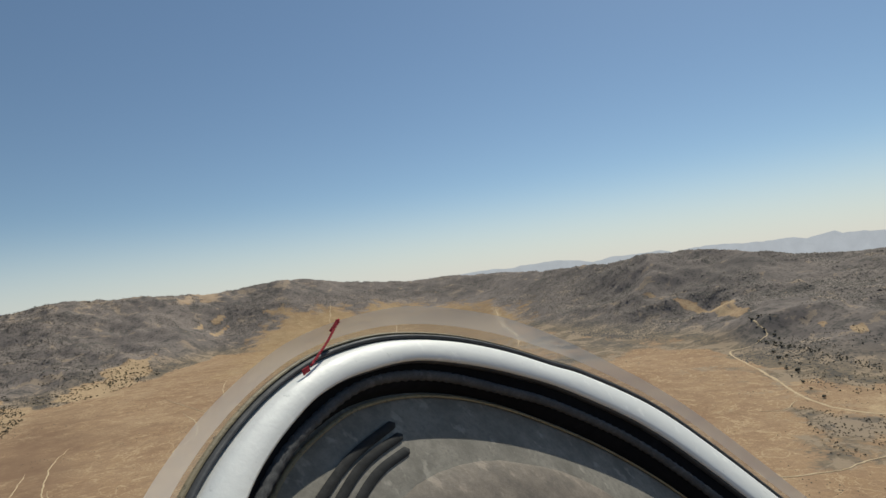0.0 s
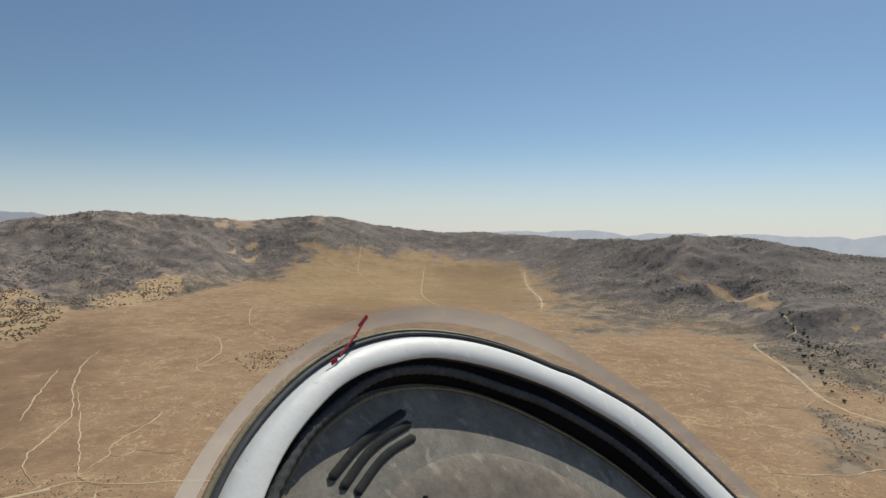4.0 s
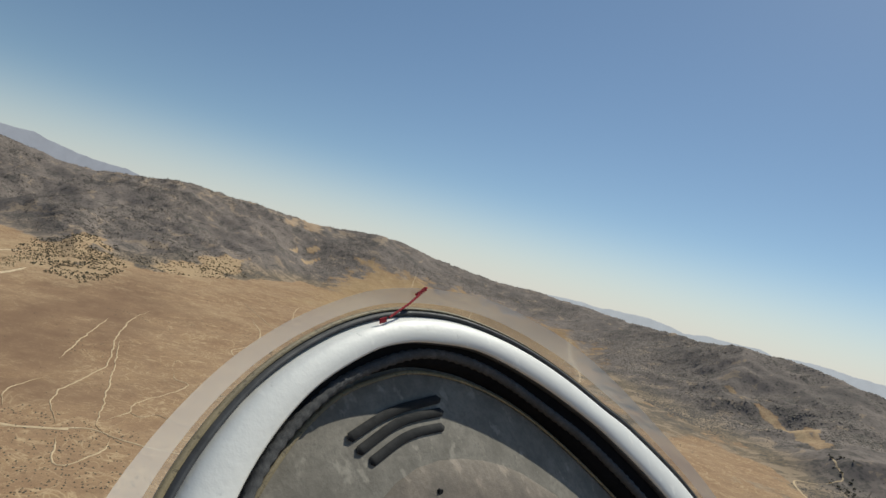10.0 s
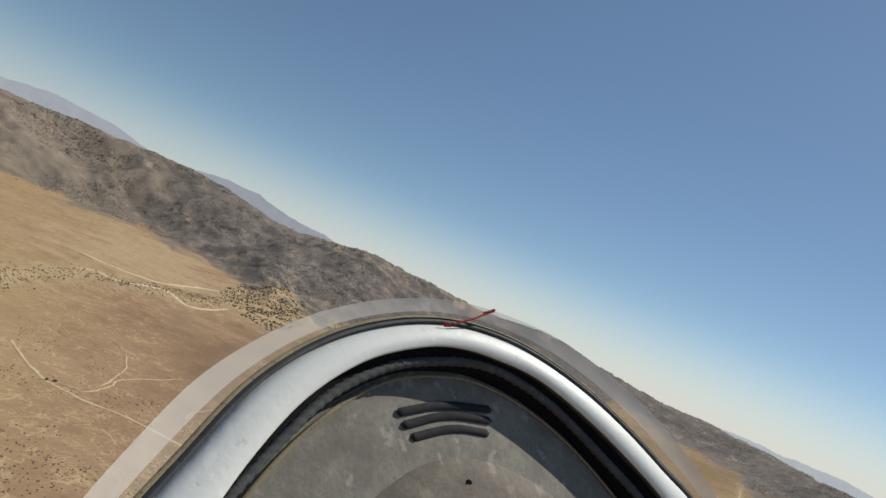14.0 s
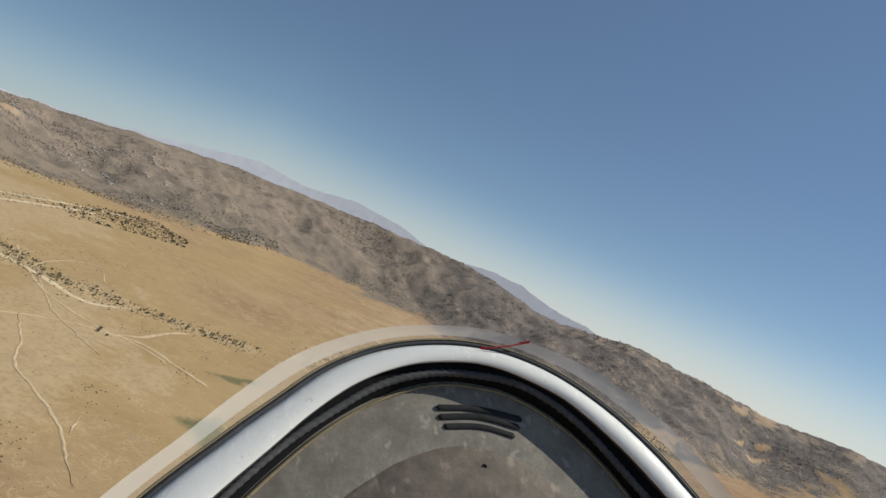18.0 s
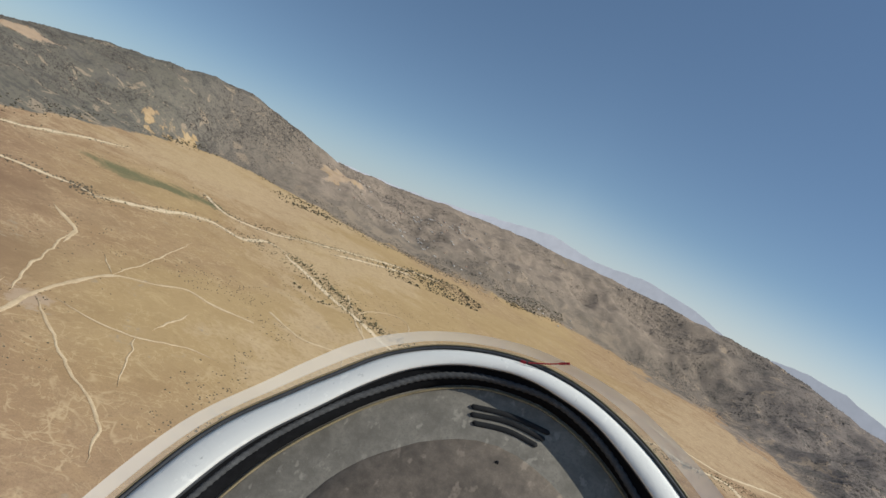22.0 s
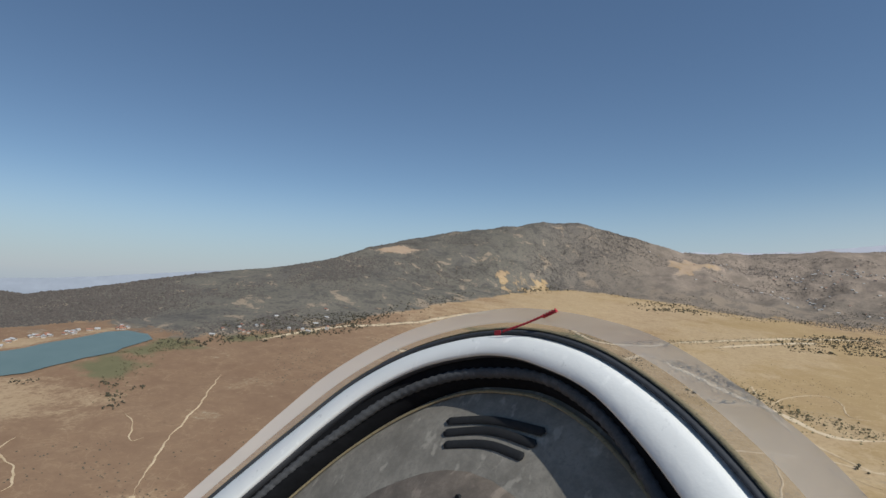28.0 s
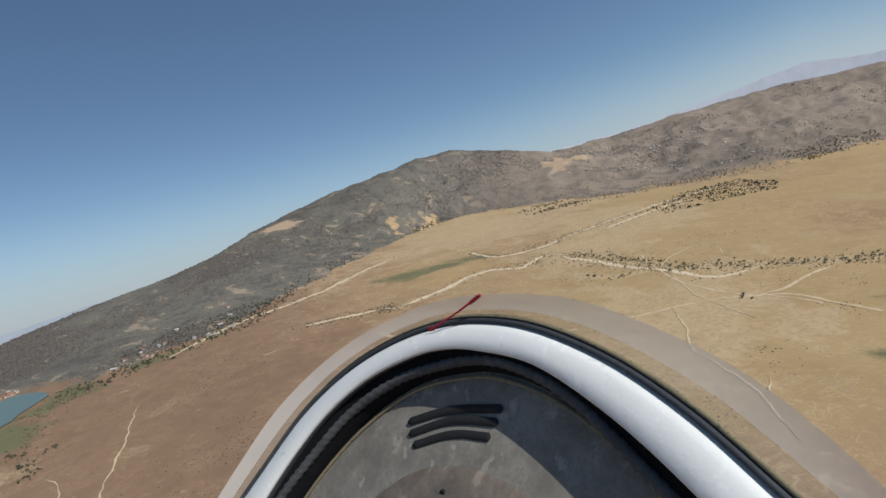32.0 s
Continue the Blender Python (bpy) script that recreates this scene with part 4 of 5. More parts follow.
thicket("brush", "dark bushes on the dry hillside", rng, within(rng, [(-646, 1575), (-581, 1695), (-403, 1906), (-343, 1776), (-493, 1535), (-553, 1435)], 520), 7.0, SAGE, 3)
thicket("oak_wood", "dark oaks lining a ravine on the southern hill", rng, along(rng, [(804, 1896), (826, 1693), (846, 1585), (867, 1472)], 90, 9), 8.0, OAK, 6)
thicket("oak_wood", "dark oaks along the foot of the western hill", rng, np.concatenate([along(rng, [(-2522, -614), (-2709, -484), (-2945, -344), (-2981, -112), (-2856, 78), (-2791, 280), (-2734, 421)], 260, 20), along(rng, [(-2734, 431), (-2898, 652), (-3043, 935)], 120, 26)]), 7.0, OAK, 6)
thicket("brush", "olive brush beside the sandy wash road", rng, np.concatenate([along(rng, WASH_ROADS[5][1], 420, 16), along(rng, WASH_ROADS[2][1], 160, 12), along(rng, WASH_ROADS[0][1], 160, 12)]), 4.6, WILLOW, 4)
thicket("brush", "low dark bushes round a crossing of tracks", rng, rng.normal(0, 1, (26, 2)) * np.array([26.0, 22.0]) + np.array([-851.8, -114.2]), 3.2, SAGE, 4)
thicket("oak_wood", "dark trees along the lake shore", rng, np.concatenate([along(rng, [(-1094, -862), (-1267, -783), (-1451, -689), (-1682, -716)], 420, 22), along(rng, [(-1494, -733), (-1663, -685), (-1930, -681), (-2407, -631)], 200, 24)]), 8.5, OAK, 6)
thicket("oak_wood", "dark trees among the houses by the lake", rng, within(rng, [(-1214, -857), (-1556, -683), (-1731, -739), (-1332, -941)], 420), 7.0, OAK, 6)
thicket("brush", "green willow brush at the lake inlet", rng, np.concatenate([along(rng, [(-1107, -878), (-1037, -867), (-967, -837), (-917, -797), (-827, -747), (-783, -687)], 200, 16), within(rng, [(-1095, -930), (-1125, -910), (-1136, -855), (-1093, -817), (-995, -854), (-973, -897)], 200), along(rng, [(-517, -367), (-507, -329), (-485, -301)], 12, 5)]), 5.0, WILLOW, 5)
thicket("oak_wood", "small clumps of trees by the lake shore", rng, np.concatenate([rng.normal(0, 9, (14, 2)) + np.array(c) for c in ((-785.7, -696.0), (-760.7, -859.0), (-757.7, -653.0), (-822.7, -754.0), (-840.7, -692.0))]), 7.0, OAK, 6)
thicket("oak_wood", "dark oaks in a canyon mouth", rng, np.concatenate([along(rng, [(-2656, 48), (-2774, 152), (-2725, 240)], 110, 26), along(rng, [(-2727, -46), (-2830, 50), (-2924, 181)], 60, 22), along(rng, [(-2668, -494), (-2913, -403)], 70, 14)]), 11, OAK, 6)
thicket("oak_wood", "line of oaks beside the dry wash", rng, np.concatenate([along(rng, [(-1958, -159), (-1864, -69), (-1931, 27), (-2120, 239), (-2286, 452)], 230, 13), along(rng, [(-1722, -12), (-1590, 165), (-1515, 281)], 110, 20)]), 5.0, OAK, 6)
spots = np.stack([rng.uniform(-1500, 500, 2600), rng.uniform(-500, 2200, 2600)], -1)
spots = spots[(np.hypot(spots[:, 0] - EYE[0], spots[:, 1] - EYE[1]) > 620) & (fbm(spots[:, 0], spots[:, 1], 240, 4) > 0.56)]
thicket("brush", "sparse low bushes dotted over the dry plain", rng, spots[:560], 2.6, SAGE, 3)

def bush_mesh(label, x, y, z, w, rng, leaves):
    """Many low uneven bushes as one mesh: kind stuff."""
    k = len(x)
    ring = np.array([(1, 0, 0), (0.31, 0.95, 0), (-0.81, 0.59, 0), (-0.81, -0.59, 0), (0.31, -0.95, 0), (0, 0, 1.0)])
    v = ring[None] * (1 + 0.5 * (rng.rand(k, 6, 1) - 0.5)) * (w[:, None, None] * np.array([1, 1, 0.85])) + np.stack([x, y, z - 0.12 * w], -1)[:, None]
    tri = np.array([(i, (i + 1) % 5, 5) for i in range(5)])
    f = (tri[None] + (np.arange(k) * 6)[:, None, None]).reshape(-1, 3)
    m = bpy.data.meshes.new("scrub")
    m.vertices.add(k * 6)
    m.vertices.foreach_set("co", v.astype(np.float32).ravel())
    m.loops.add(f.size)
    m.loops.foreach_set("vertex_index", f.astype(np.int32).ravel())
    m.polygons.add(len(f))
    m.polygons.foreach_set("loop_start", np.arange(0, f.size, 3, dtype=np.int32))
    m.update()
    m.materials.append(leaves)
    tagged(new("scrub", m), label, "bushes", kind="stuff")


def scrub_cover(label, first, last, count, seed):
    """Chaparral on the slopes between two bearings."""
    rng = np.random.RandomState(seed)
    bear = rng.uniform(first, last, count)
    rb, rc = (np.interp(bear, _H[:, 0], _H[:, k]) for k in (1, 2))
    r = rb + (rc + 60 - rb) * rng.rand(count) ** 0.9
    x, y = EYE[0] - np.sin(np.radians(bear)) * r, EYE[1] + np.cos(np.radians(bear)) * r
    z, u = terrain(x, y)
    open_land = np.maximum.reduce([area(x, y, PALE), area(x, y, BARE), area(x, y, GRASSY, 0.12)])
    thick = fbm(x, y, 210, 5, 0.6) + 0.35 * (0.5 - fbm(x, y, 620, 5, 0.5, True)) + 0.10 * smooth(0.1, 0.5, u)
    keep = (u > 0.02) & (open_land < 0.4) & (thick - 0.10 * smooth(48, 58, bear) * smooth(95, 89, bear) * smooth(0.2, 0.5, u) + rng.normal(0, 0.06, count) > 0.50)
    x, y, z, thick = x[keep], y[keep], z[keep], thick[keep]
    k = len(x)
    w = rng.uniform(1.6, 4.4, k) * (1 + 0.6 * (rng.rand(k) < 0.12)) * (0.7 + 0.9 * np.clip(thick - 0.45, 0, 0.4))
    bush_mesh(label, x, y, z, w, rng, CHAPARRAL)


def low_bushes(label, x, y, rng):
    """Small bushes in loose drifts on the open grass."""
    z, u = terrain(x, y)
    keep = (u < 0.03) & (fbm(x, y, 170, 4, 0.6) + rng.normal(0, 0.05, len(x)) > 0.635)
    keep &= np.maximum(area(x, y, PALE), smooth(480, 430, np.hypot(x + 892, y + 1021))) < 0.5
    x, y, z = x[keep], y[keep], z[keep]
    bush_mesh(label, x, y, z, rng.uniform(0.7, 1.9, len(x)), rng, SAGE)


scrub_cover("dark chaparral on the southern hills", -42, 6, 52000, 31)
scrub_cover("dark chaparral on the rocky eastern mountain", 6, 46, 52000, 32)
scrub_cover("dry brown chaparral on the northern slopes", 46, 90, 46000, 33)
scrub_cover("dark chaparral on the western mountain", 90, 148, 50000, 34)
rng = np.random.RandomState(41)
bear, r = rng.uniform(-40, 148, 60000), np.exp(rng.uniform(math.log(560), math.log(3000), 60000))
low_bushes("low dry bushes dotted over the plain", EYE[0] - np.sin(np.radians(bear)) * r, EYE[1] + np.cos(np.radians(bear)) * r, rng)
for kind in PROTO.values():
    for ob in kind:
        for o in (*ob.children_recursive, ob):
            bpy.data.objects.remove(o)

# ---- houses ----
def house(x, y, turn, w, d, roof):
    top = new("house")
    z = height(x, y)
    top.matrix_world = pose(x, y, z, 0, 0, turn)
    tagged(top, "small pale plastered house with a pitched roof", "house", "houses below the northern hills")
    bm = bmesh.new()
    bmesh.ops.create_cube(bm, size=1.0)
    bmesh.ops.transform(bm, matrix=Matrix.Translation((0, 0, 1.2)) @ Matrix.Diagonal((w, d, 4.4, 1)), verts=bm.verts)
    part("wall", bm, WALL, top)
    bm = bmesh.new()
    ov = 0.6
    rows = [[bm.verts.new((sx * (w / 2 + ov), sy * (d / 2 + ov), 3.2 + (0 if sy else 1.9) + t)) for sy in (-1, 0, 1)] for sx in (-1, 1) for t in (0, 0.25)]
    for a, b_ in ((0, 1), (2, 3)):
        bm.faces.new(rows[a] + rows[b_][::-1])
    for a, b_ in ((0, 2), (1, 3)):
        for i in (0, 1):
            bm.faces.new((rows[a][i], rows[a][i + 1], rows[b_][i + 1], rows[b_][i]))
    bmesh.ops.recalc_face_normals(bm, faces=bm.faces)
    part("roof", bm, roof, top)
    for sx in (-0.28, 0.28):
        bm = bmesh.new()
        bmesh.ops.create_cube(bm, size=1.0)
        bmesh.ops.transform(bm, matrix=Matrix.Translation((sx * w, -d / 2, 1.7)) @ Matrix.Diagonal((1.6, 0.12, 1.3, 1)), verts=bm.verts)
        part("window", bm, PANE, top)


rng = np.random.RandomState(5)
for cx, cy, sx, sy, k in ((-3800, 1003, 60, 260, 26), (-3639, 903, 120, 130, 14), (-3201, 1461, 110, 160, 12), (-1470, -776, 130, 50, 5), (-881, -1112, 26, 9, 8), (-961, -1107, 26, 9, 9), (-1046, -1095, 26, 9, 9), (-1121, -1067, 18, 12, 7), (-1293, -842, 60, 26, 8), (-1452, -737, 60, 26, 5)):
    for _ in range(k):
        house(cx + rng.normal(0, sx), cy + rng.normal(0, sy), rng.uniform(0, 180), rng.uniform(8, 13), rng.uniform(6.5, 9), ROOF if rng.rand() < 0.65 else ROOF_RED)
for k in range(70):
    bear, dist = rng.normal(79, 4.5), rng.uniform(3150, 3900)
    house(EYE[0] - math.sin(radians(bear)) * dist, EYE[1] + math.cos(radians(bear)) * dist, rng.uniform(0, 180), rng.uniform(9, 15), rng.uniform(7, 10), ROOF if rng.rand() < 0.8 else ROOF_RED)
for width, points in WASH_ROADS:
    if width >= 8:
        q = along(rng, points, 130, 17)
        bush_mesh("grey green bushes along the dry wash", q[:, 0], q[:, 1], terrain(q[:, 0], q[:, 1])[0], rng.uniform(1.2, 3.4, len(q)), rng, WILLOW if rng.rand() < 0.4 else SAGE)
bear, r = rng.uniform(54, 96, 9000), rng.uniform(2300, 4300, 9000)
px, py = EYE[0] - np.sin(np.radians(bear)) * r, EYE[1] + np.cos(np.radians(bear)) * r
u = terrain(px, py)[1]
keep = (u > 0.04) & (u < 0.42) & (fbm(px, py, 210, 4, 0.6) + 0.06 * smooth(0.3, 0.05, u) > 0.545)
thicket("oak_wood", "loose groves of oaks among the northern slopes", rng, np.stack([px, py], -1)[keep][:700], 8.5, OAK, 5)


# ---- the glider's cockpit ----
def painted(name, col, rough, scale, grime, spots=0.46):
    m, n, l, b = material(name)
    b.inputs["Roughness"].default_value = rough
    co = n.new("ShaderNodeTexCoord").outputs["Object"]
    f, g = noise_node(n, l, co, scale, 6, 0.7), noise_node(n, l, co, scale * 8, 4, 0.7)
    c = blend(n, l, ramp(n, l, f, [(0.35, 0.0), (0.7, 0.7)]), col, grime)
    l.new(blend(n, l, ramp(n, l, g, [(spots - 0.12, 0.85), (spots, 0.0)]), c, tuple(k * 0.55 for k in grime)), b.inputs["Base Color"])
    grain = n.new("ShaderNodeMapping")
    grain.inputs["Scale"].default_value = (60, 60, 5)
    grain.inputs["Rotation"].default_value = (0, 0.5, 0)
    l.new(co, grain.inputs["Vector"])
    worn = blend(n, l, ramp(n, l, noise_node(n, l, grain.outputs[0], 1.0, 3, 0.6), [(0.60, 0.0), (0.68, 0.45)]), b.inputs["Base Color"].links[0].from_socket, tuple(min(1.0, k * 1.35) for k in grime))
    l.new(worn, b.inputs["Base Color"])
    l.new(ramp(n, l, g, [(0.3, rough + 0.15), (0.7, rough)]), b.inputs["Roughness"])
    bump_node(n, l, b, g, 0.25, 0.002)
    return m


GELCOAT = painted("white_gelcoat", (0.78, 0.765, 0.72), 0.42, 6, (0.72, 0.70, 0.65), 0.36)
GELCOAT.node_tree.nodes["Principled BSDF"].inputs["Specular IOR Level"].default_value = 0.4
RUBBER = painted("black_rubber", (0.006, 0.006, 0.007), 0.9, 9, (0.010, 0.010, 0.011))
RUBBER.node_tree.nodes["Principled BSDF"].inputs["Specular IOR Level"].default_value = 0.15
SHIELD = painted("worn_grey_panel", (0.150, 0.132, 0.106), 0.72, 26, (0.335, 0.300, 0.245))
DOME = painted("scuffed_brown_panel", (0.098, 0.078, 0.060), 0.68, 34, (0.27, 0.215, 0.165))
SEALING = painted("grey_seal", (0.035, 0.037, 0.042), 0.6, 9, (0.06, 0.06, 0.064))
GLUE = painted("old_sealant", (0.30, 0.235, 0.125), 0.55, 30, (0.15, 0.12, 0.075))
CORD = painted("grey_braid", (0.050, 0.050, 0.052), 0.8, 60, (0.10, 0.10, 0.10))
WOOL = painted("red_wool", (0.42, 0.03, 0.045), 0.9, 40, (0.30, 0.02, 0.03))
HOLE = painted("dark_opening", (0.008, 0.008, 0.009), 0.8, 10, (0.015, 0.015, 0.015))
# canopy strip: the rim's pale reflection is put into its colour and alpha
RIM_REFLECTION, n, l, b = material("painted_rim_reflection")
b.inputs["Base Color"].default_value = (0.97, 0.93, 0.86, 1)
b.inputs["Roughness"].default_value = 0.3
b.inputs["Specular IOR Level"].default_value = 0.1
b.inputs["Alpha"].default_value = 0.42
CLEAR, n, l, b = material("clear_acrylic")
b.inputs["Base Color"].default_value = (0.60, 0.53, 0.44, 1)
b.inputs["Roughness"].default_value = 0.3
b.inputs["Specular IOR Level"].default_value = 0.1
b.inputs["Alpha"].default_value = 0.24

SEAT = pose(*EYE, 94.0, -10.0, 61.0)
cockpit = new("glider_cockpit")
cockpit.matrix_world = SEAT
tagged(cockpit, "white rimmed glider cockpit with worn grey glare shield", "cockpit")
# the rim lies in one sloping plane ahead of the pilot's head: its top point, the way down the slope, its distance
APEX, SLOPE, REACH = Vector((0.0115, -0.1231, -0.792)), Vector((0, -0.731, 0.6824)), 0.663


def at(s, w, q):
    """A place in the cockpit: sideways and down the slope, then q metres off the rim's plane towards the head."""
    return (APEX + Vector((1.08 * s, 0, 0)) + SLOPE * w) * (1 - q / REACH)


def rail(points, count=90):
    """A smooth line in the rim's plane, evenly divided."""
    line = spline(points, 0.006)
    step = [0.0]
    for a, c in zip(line, line[1:]):
        step.append(step[-1] + (c - a).length)
    q = np.linspace(0, step[-1], count)
    return np.stack([np.interp(q, step, [v[k] for v in line]) for k in (0, 1)], -1)


def loft(name, rows, mat, parent, label="", closed=False):
    """A skin through lines, each with its height off the rim's plane."""
    bm = bmesh.new()
    grid = [[bm.verts.new(at(s, w, q)) for s, w in line] for line, q in rows]
    for a, c in zip(grid, grid[1:] + ([grid[0]] if closed else [])):
        for i in range(len(a) - 1):
            f = bm.faces.new((a[i], a[i + 1], c[i + 1], c[i]))
            f.smooth = True
    bmesh.ops.recalc_face_normals(bm, faces=bm.faces)
    return part(name, bm, mat, parent, label)


def between(a, c, q):
    return a * (1 - q) + c * q


def grown(line, d):
    """The line moved outwards by d metres."""
    g = np.gradient(line, axis=0)
    return line + d * np.stack([g[:, 1], -g[:, 0]], -1) / np.hypot(g[:, 0], g[:, 1])[:, None]


OUT = rail([(-0.55, 0.95), (-0.445, 0.60), (-0.395, 0.40), (-0.355, 0.29), (-0.290, 0.194), (-0.253, 0.145), (-0.202, 0.082), (-0.140, 0.036), (-0.072, 0.009), (-0.007, -0.001), (0.050, 0.004), (0.106, 0.021), (0.171, 0.056), (0.229, 0.101), (0.280, 0.152), (0.322, 0.194), (0.390, 0.29), (0.430, 0.40), (0.48, 0.60), (0.58, 0.95)], 220)
INN = rail([(-0.50, 0.95), (-0.395, 0.60), (-0.345, 0.40), (-0.305, 0.29), (-0.245, 0.194), (-0.205, 0.135), (-0.161, 0.086), (-0.104, 0.048), (-0.042, 0.028), (0.0, 0.024), (0.042, 0.030), (0.103, 0.049), (0.165, 0.090), (0.221, 0.139), (0.271, 0.194), (0.335, 0.29), (0.375, 0.40), (0.425, 0.60), (0.525, 0.95)], 220)
EDGE = rail([(-0.46, 0.95), (-0.355, 0.60), (-0.305, 0.40), (-0.267, 0.29), (-0.209, 0.194), (-0.160, 0.135), (-0.107, 0.092), (-0.055, 0.067), (-0.005, 0.060), (0.040, 0.063), (0.099, 0.086), (0.159, 0.129), (0.217, 0.194), (0.280, 0.29), (0.325, 0.40), (0.375, 0.60), (0.475, 0.95)], 220)
LIP = rail([(-0.595, 0.95), (-0.49, 0.60), (-0.440, 0.40), (-0.400, 0.29), (-0.338, 0.194), (-0.300, 0.135), (-0.251, 0.071), (-0.184, 0.019), (-0.116, -0.013), (-0.044, -0.031), (0.008, -0.035), (0.074, -0.028), (0.145, -0.010), (0.211, 0.024), (0.272, 0.066), (0.325, 0.122), (0.376, 0.194), (0.435, 0.29), (0.475, 0.40), (0.525, 0.60), (0.625, 0.95)], 220)
FLOOR_Q = -0.038   # how deep the glare shield lies below the rim
loft("rim", [(between(OUT, INN, 0.05), -0.016), (OUT, -0.008), (between(OUT, INN, 0.06), -0.0025), (between(OUT, INN, 0.16), 0.0), (between(OUT, INN, 0.5), 0.001), (between(OUT, INN, 0.84), 0.0), (between(OUT, INN, 0.95), -0.002), (between(OUT, INN, 0.99), -0.005), (between(OUT, INN, 1.0), -0.014)], GELCOAT, cockpit, "white gelcoat canopy rim, slightly chipped")
loft("trim_edge", [(between(OUT, INN, 0.985), -0.005), (between(OUT, INN, 1.03), -0.006), (between(OUT, INN, 1.07), -0.009), (between(OUT, INN, 1.08), -0.016)], SEALING, cockpit, "dark grey trim along the rim's inner edge")
loft("lining", [(between(OUT, INN, 1.02), -0.012), (between(INN, EDGE, 0.25), -0.015), (between(INN, EDGE, 0.5), -0.019), (between(INN, EDGE, 0.75), -0.025), (between(INN, EDGE, 0.95), FLOOR_Q - 0.001), (EDGE, FLOOR_Q - 0.004)], RUBBER, cockpit, "black rubber lining under the rim")
loft("nose_shell", [(between(OUT, INN, 0.05), -0.014), (between(OUT, INN, 0.5), -0.026), (between(INN, EDGE, 0.2), -0.036), (EDGE, -0.048), (grown(EDGE, -0.05), -0.056)], GELCOAT, cockpit, "white fuselage nose")
centre = np.stack([0.01 + 0.30 * EDGE[:, 0], 0.30 + 0.7 * EDGE[:, 1]], -1)
shield = loft("glare_shield", [(grown(EDGE, 0.004), FLOOR_Q - 0.003), (between(EDGE, centre, 0.03), FLOOR_Q), (between(EDGE, centre, 0.2), FLOOR_Q + 0.004), (between(EDGE, centre, 0.4), FLOOR_Q + 0.006), (between(EDGE, centre, 0.7), FLOOR_Q + 0.004), (centre, FLOOR_Q - 0.01)], SHIELD, cockpit, "worn grey glare shield with scuffs and three vent slots")
loft("bead", [(between(EDGE, centre, 0.004), FLOOR_Q + 0.001), (between(EDGE, centre, 0.012), FLOOR_Q + 0.0032), (between(EDGE, centre, 0.018), FLOOR_Q + 0.001)], GLUE, shield, "yellowed sealant bead")
DOM = rail([(-0.33, 0.95), (-0.215, 0.40), (-0.175, 0.27), (-0.111, 0.194), (-0.076, 0.168), (-0.039, 0.149), (0.004, 0.142), (0.049, 0.150), (0.091, 0.168), (0.128, 0.194), (0.195, 0.27), (0.235, 0.40), (0.35, 0.95)], 70)
mid = np.stack([0.006 + 0.15 * DOM[:, 0], 0.24 + 0.8 * DOM[:, 1]], -1)
loft("instrument_cover", [(DOM, FLOOR_Q + 0.004), (between(DOM, mid, 0.02), FLOOR_Q + 0.0085), (between(DOM, mid, 0.12), FLOOR_Q + 0.013), (between(DOM, mid, 0.4), FLOOR_Q + 0.017), (mid, FLOOR_Q + 0.012)], DOME, cockpit, "scuffed brown instrument cover")


def strip(name, points, radius, rise, mat, parent, label="", segments=10, twist=0.0, count=90):
    """A round cord along a line; rise is its height off the rim's plane at both ends."""
    line = rail(points, count)
    pts = [at(s, w, rise[0] + (rise[1] - rise[0]) * i / (count - 1)) for i, (s, w) in enumerate(line)]
    up = -APEX.normalized()
    bm = bmesh.new()
    rings = []
    for i, p in enumerate(pts):
        t = (pts[min(i + 1, count - 1)] - pts[max(i - 1, 0)]).normalized()
        s_ = t.cross(up).normalized()
        u = s_.cross(t)
        rings.append([bm.verts.new(p + (s_ * math.cos(a) + u * math.sin(a)) * radius * (1 + twist * math.sin(2 * a + i * 1.9))) for a in (6.2832 * j / segments for j in range(segments))])
    for a, c in zip(rings, rings[1:]):
        for j in range(segments):
            f = bm.faces.new((a[j], a[(j + 1) % segments], c[(j + 1) % segments], c[j]))
            f.smooth = True
    bm.faces.new(rings[0][::-1])
    bm.faces.new(rings[-1])
    bmesh.ops.recalc_face_normals(bm, faces=bm.faces)
    return part(name, bm, mat, parent, label)


strip("braided_cord", [(-0.485, 0.95), (-0.38, 0.60), (-0.330, 0.40), (-0.291, 0.29), (-0.233, 0.194), (-0.180, 0.131), (-0.134, 0.087), (-0.076, 0.056), (-0.021, 0.044), (0.034, 0.042), (0.082, 0.056), (0.132, 0.086), (0.189, 0.139), (0.241, 0.194), (0.304, 0.29), (0.345, 0.40), (0.395, 0.60), (0.495, 0.95)], 0.0052, (-0.0185, -0.0185), CORD, cockpit, "grey braided cord", 10, 0.16, 700)
loft("seal", [(grown(OUT, -0.001), -0.010), (grown(OUT, 0.003), -0.0035), (grown(OUT, 0.006), -0.0035), (grown(OUT, 0.007), -0.012)], SEALING, cockpit, "dark grey canopy seal")
loft("sealant_line", [(grown(OUT, 0.0066), -0.008), (grown(OUT, 0.0080), -0.0045), (grown(OUT, 0.0098), -0.008)], GLUE, cockpit, "yellowed sealant line")
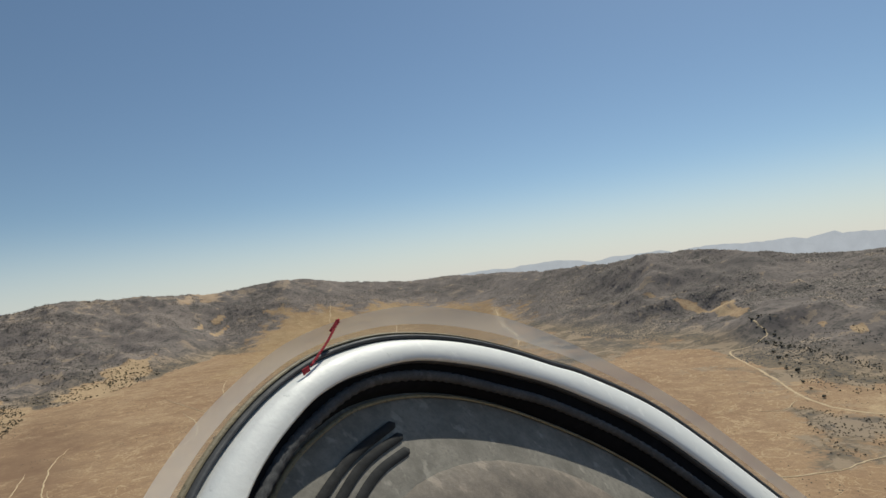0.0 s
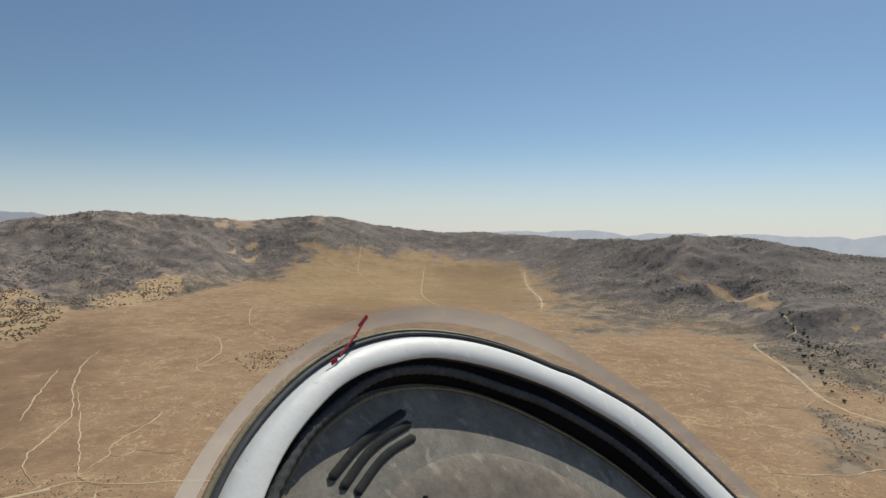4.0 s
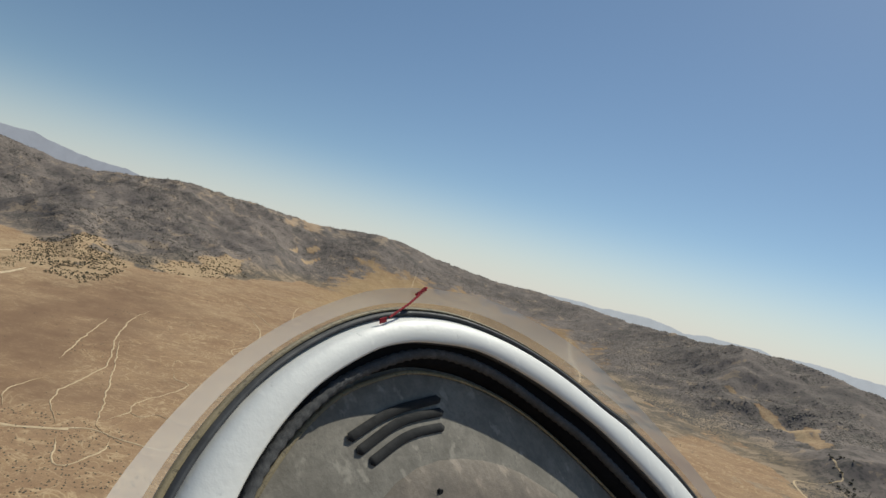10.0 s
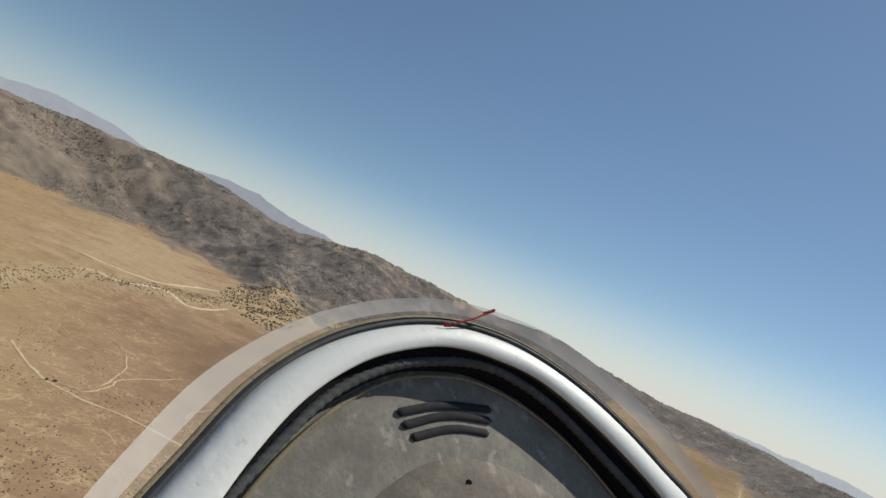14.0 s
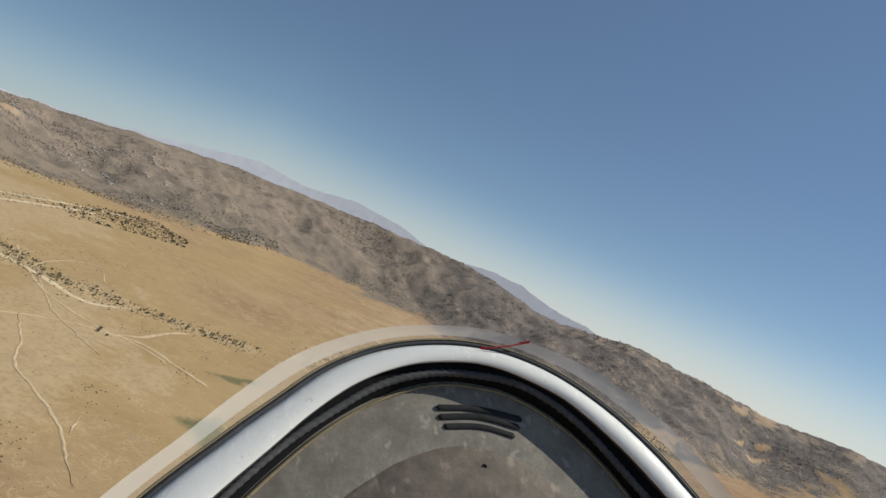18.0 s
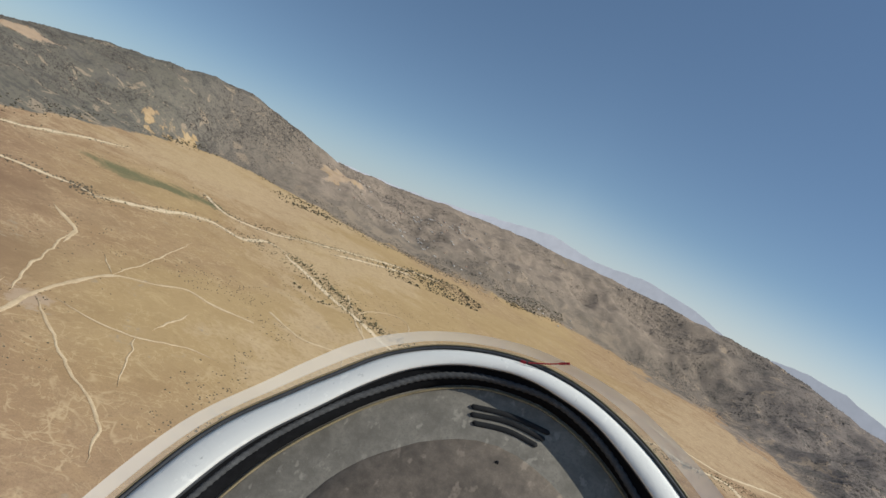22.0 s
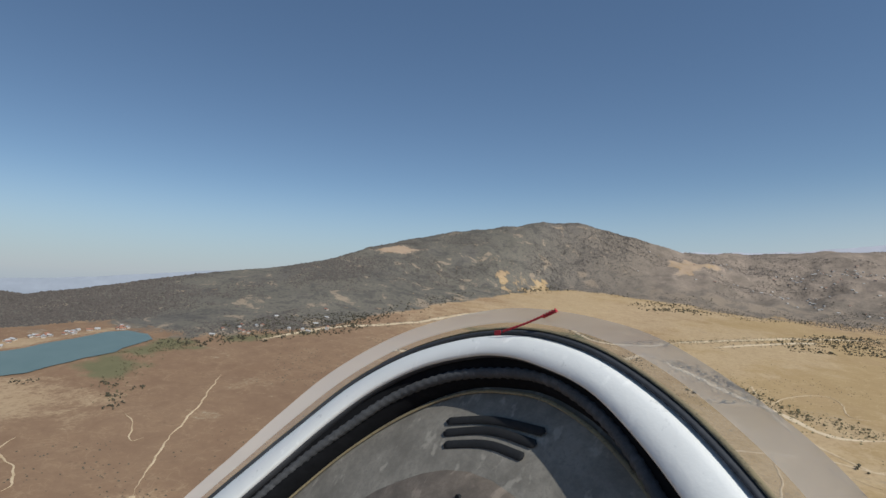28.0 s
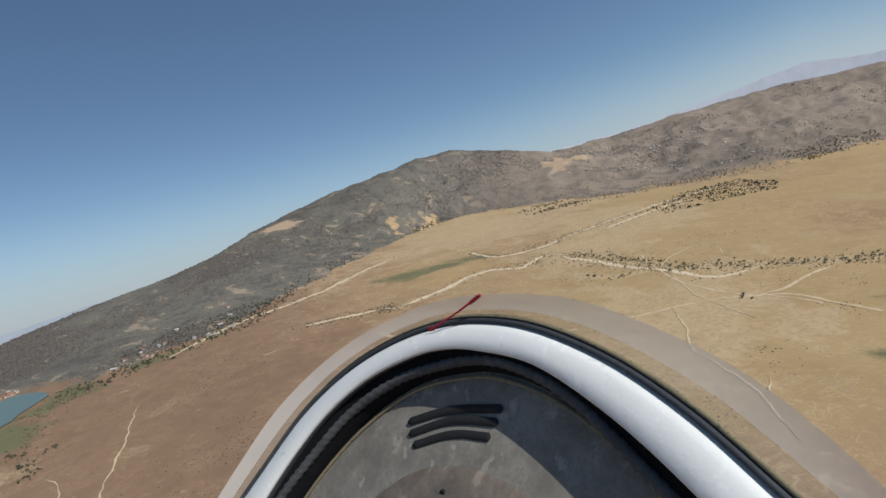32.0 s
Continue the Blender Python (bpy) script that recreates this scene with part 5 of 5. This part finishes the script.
for drop, (a, c, e) in zip((0.0046, 0.0052, 0.0056), (((-0.060, 0.103), (-0.008, 0.093), (0.052, 0.094)), ((-0.056, 0.115), (-0.004, 0.103), (0.049, 0.106)), ((-0.048, 0.126), (-0.001, 0.116), (0.043, 0.119)))):
    line = rail([a, c, e], 40)
    q = np.linspace(-1, 1, 40)
    wide = (0.0042 * np.sqrt(np.clip(1 - np.clip((np.abs(q) - 0.93) / 0.07, 0, 1) ** 2, 0.01, 1)))[:, None]
    nrm = grown(line, 1.0) - line
    loft("vent_slot", [(line - nrm * wide, FLOOR_Q + drop - 0.001), (line - nrm * wide * 0.8, FLOOR_Q + drop), (line + nrm * wide * 0.8, FLOOR_Q + drop), (line + nrm * wide, FLOOR_Q + drop - 0.001)], HOLE, shield, "dark curved vent slot")
bm = bmesh.new()
bmesh.ops.create_cone(bm, cap_ends=True, segments=16, radius1=0.0028, radius2=0.0028, depth=0.003, matrix=Matrix.Translation(at(0.004, 0.165, FLOOR_Q + 0.0125)) @ APEX.to_track_quat("Z", "Y").to_matrix().to_4x4())
part("screw_hole", bm, HOLE, shield, "small dark screw hole")
# faint strip added to join the painted reflection to the rim
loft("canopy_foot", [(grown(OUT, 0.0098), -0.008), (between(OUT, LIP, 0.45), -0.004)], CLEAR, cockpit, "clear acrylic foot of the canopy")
loft("canopy", [(between(OUT, LIP, 0.45), -0.004), (between(OUT, LIP, 0.75), 0.0), (between(OUT, LIP, 0.97), 0.004)], RIM_REFLECTION, cockpit, "acrylic canopy strip with a pale reflection of the rim painted in")
yarn = new("yaw_string")
yarn.matrix_world = SEAT
tagged(yarn, "red woollen yaw string taped to the canopy", "yaw string")
strip("string", [(-0.008, -0.005), (0.006, -0.011), (0.020, -0.017), (0.035, -0.025)], 0.0011, (0.003, 0.007), WOOL, yarn, "frayed red wool", 7, 0.3, 40)
strip("frayed_end", [(0.034, -0.0245), (0.041, -0.0283), (0.048, -0.032)], 0.0018, (0.0055, 0.008), WOOL, yarn, "thick frayed end of the wool", 7, 0.5, 16)
bm = bmesh.new()
bmesh.ops.create_cube(bm, size=1.0)
bmesh.ops.transform(bm, matrix=Matrix.Translation(at(-0.015, -0.003, 0.002)) @ APEX.to_track_quat("Z", "Y").to_matrix().to_4x4() @ Matrix.Diagonal((0.009, 0.005, 0.001, 1)), verts=bm.verts)
bmesh.ops.bevel(bm, geom=bm.edges[:], offset=0.0003, segments=1, affect="EDGES")
part("tape", bm, WOOL, yarn, "small red tape patch")
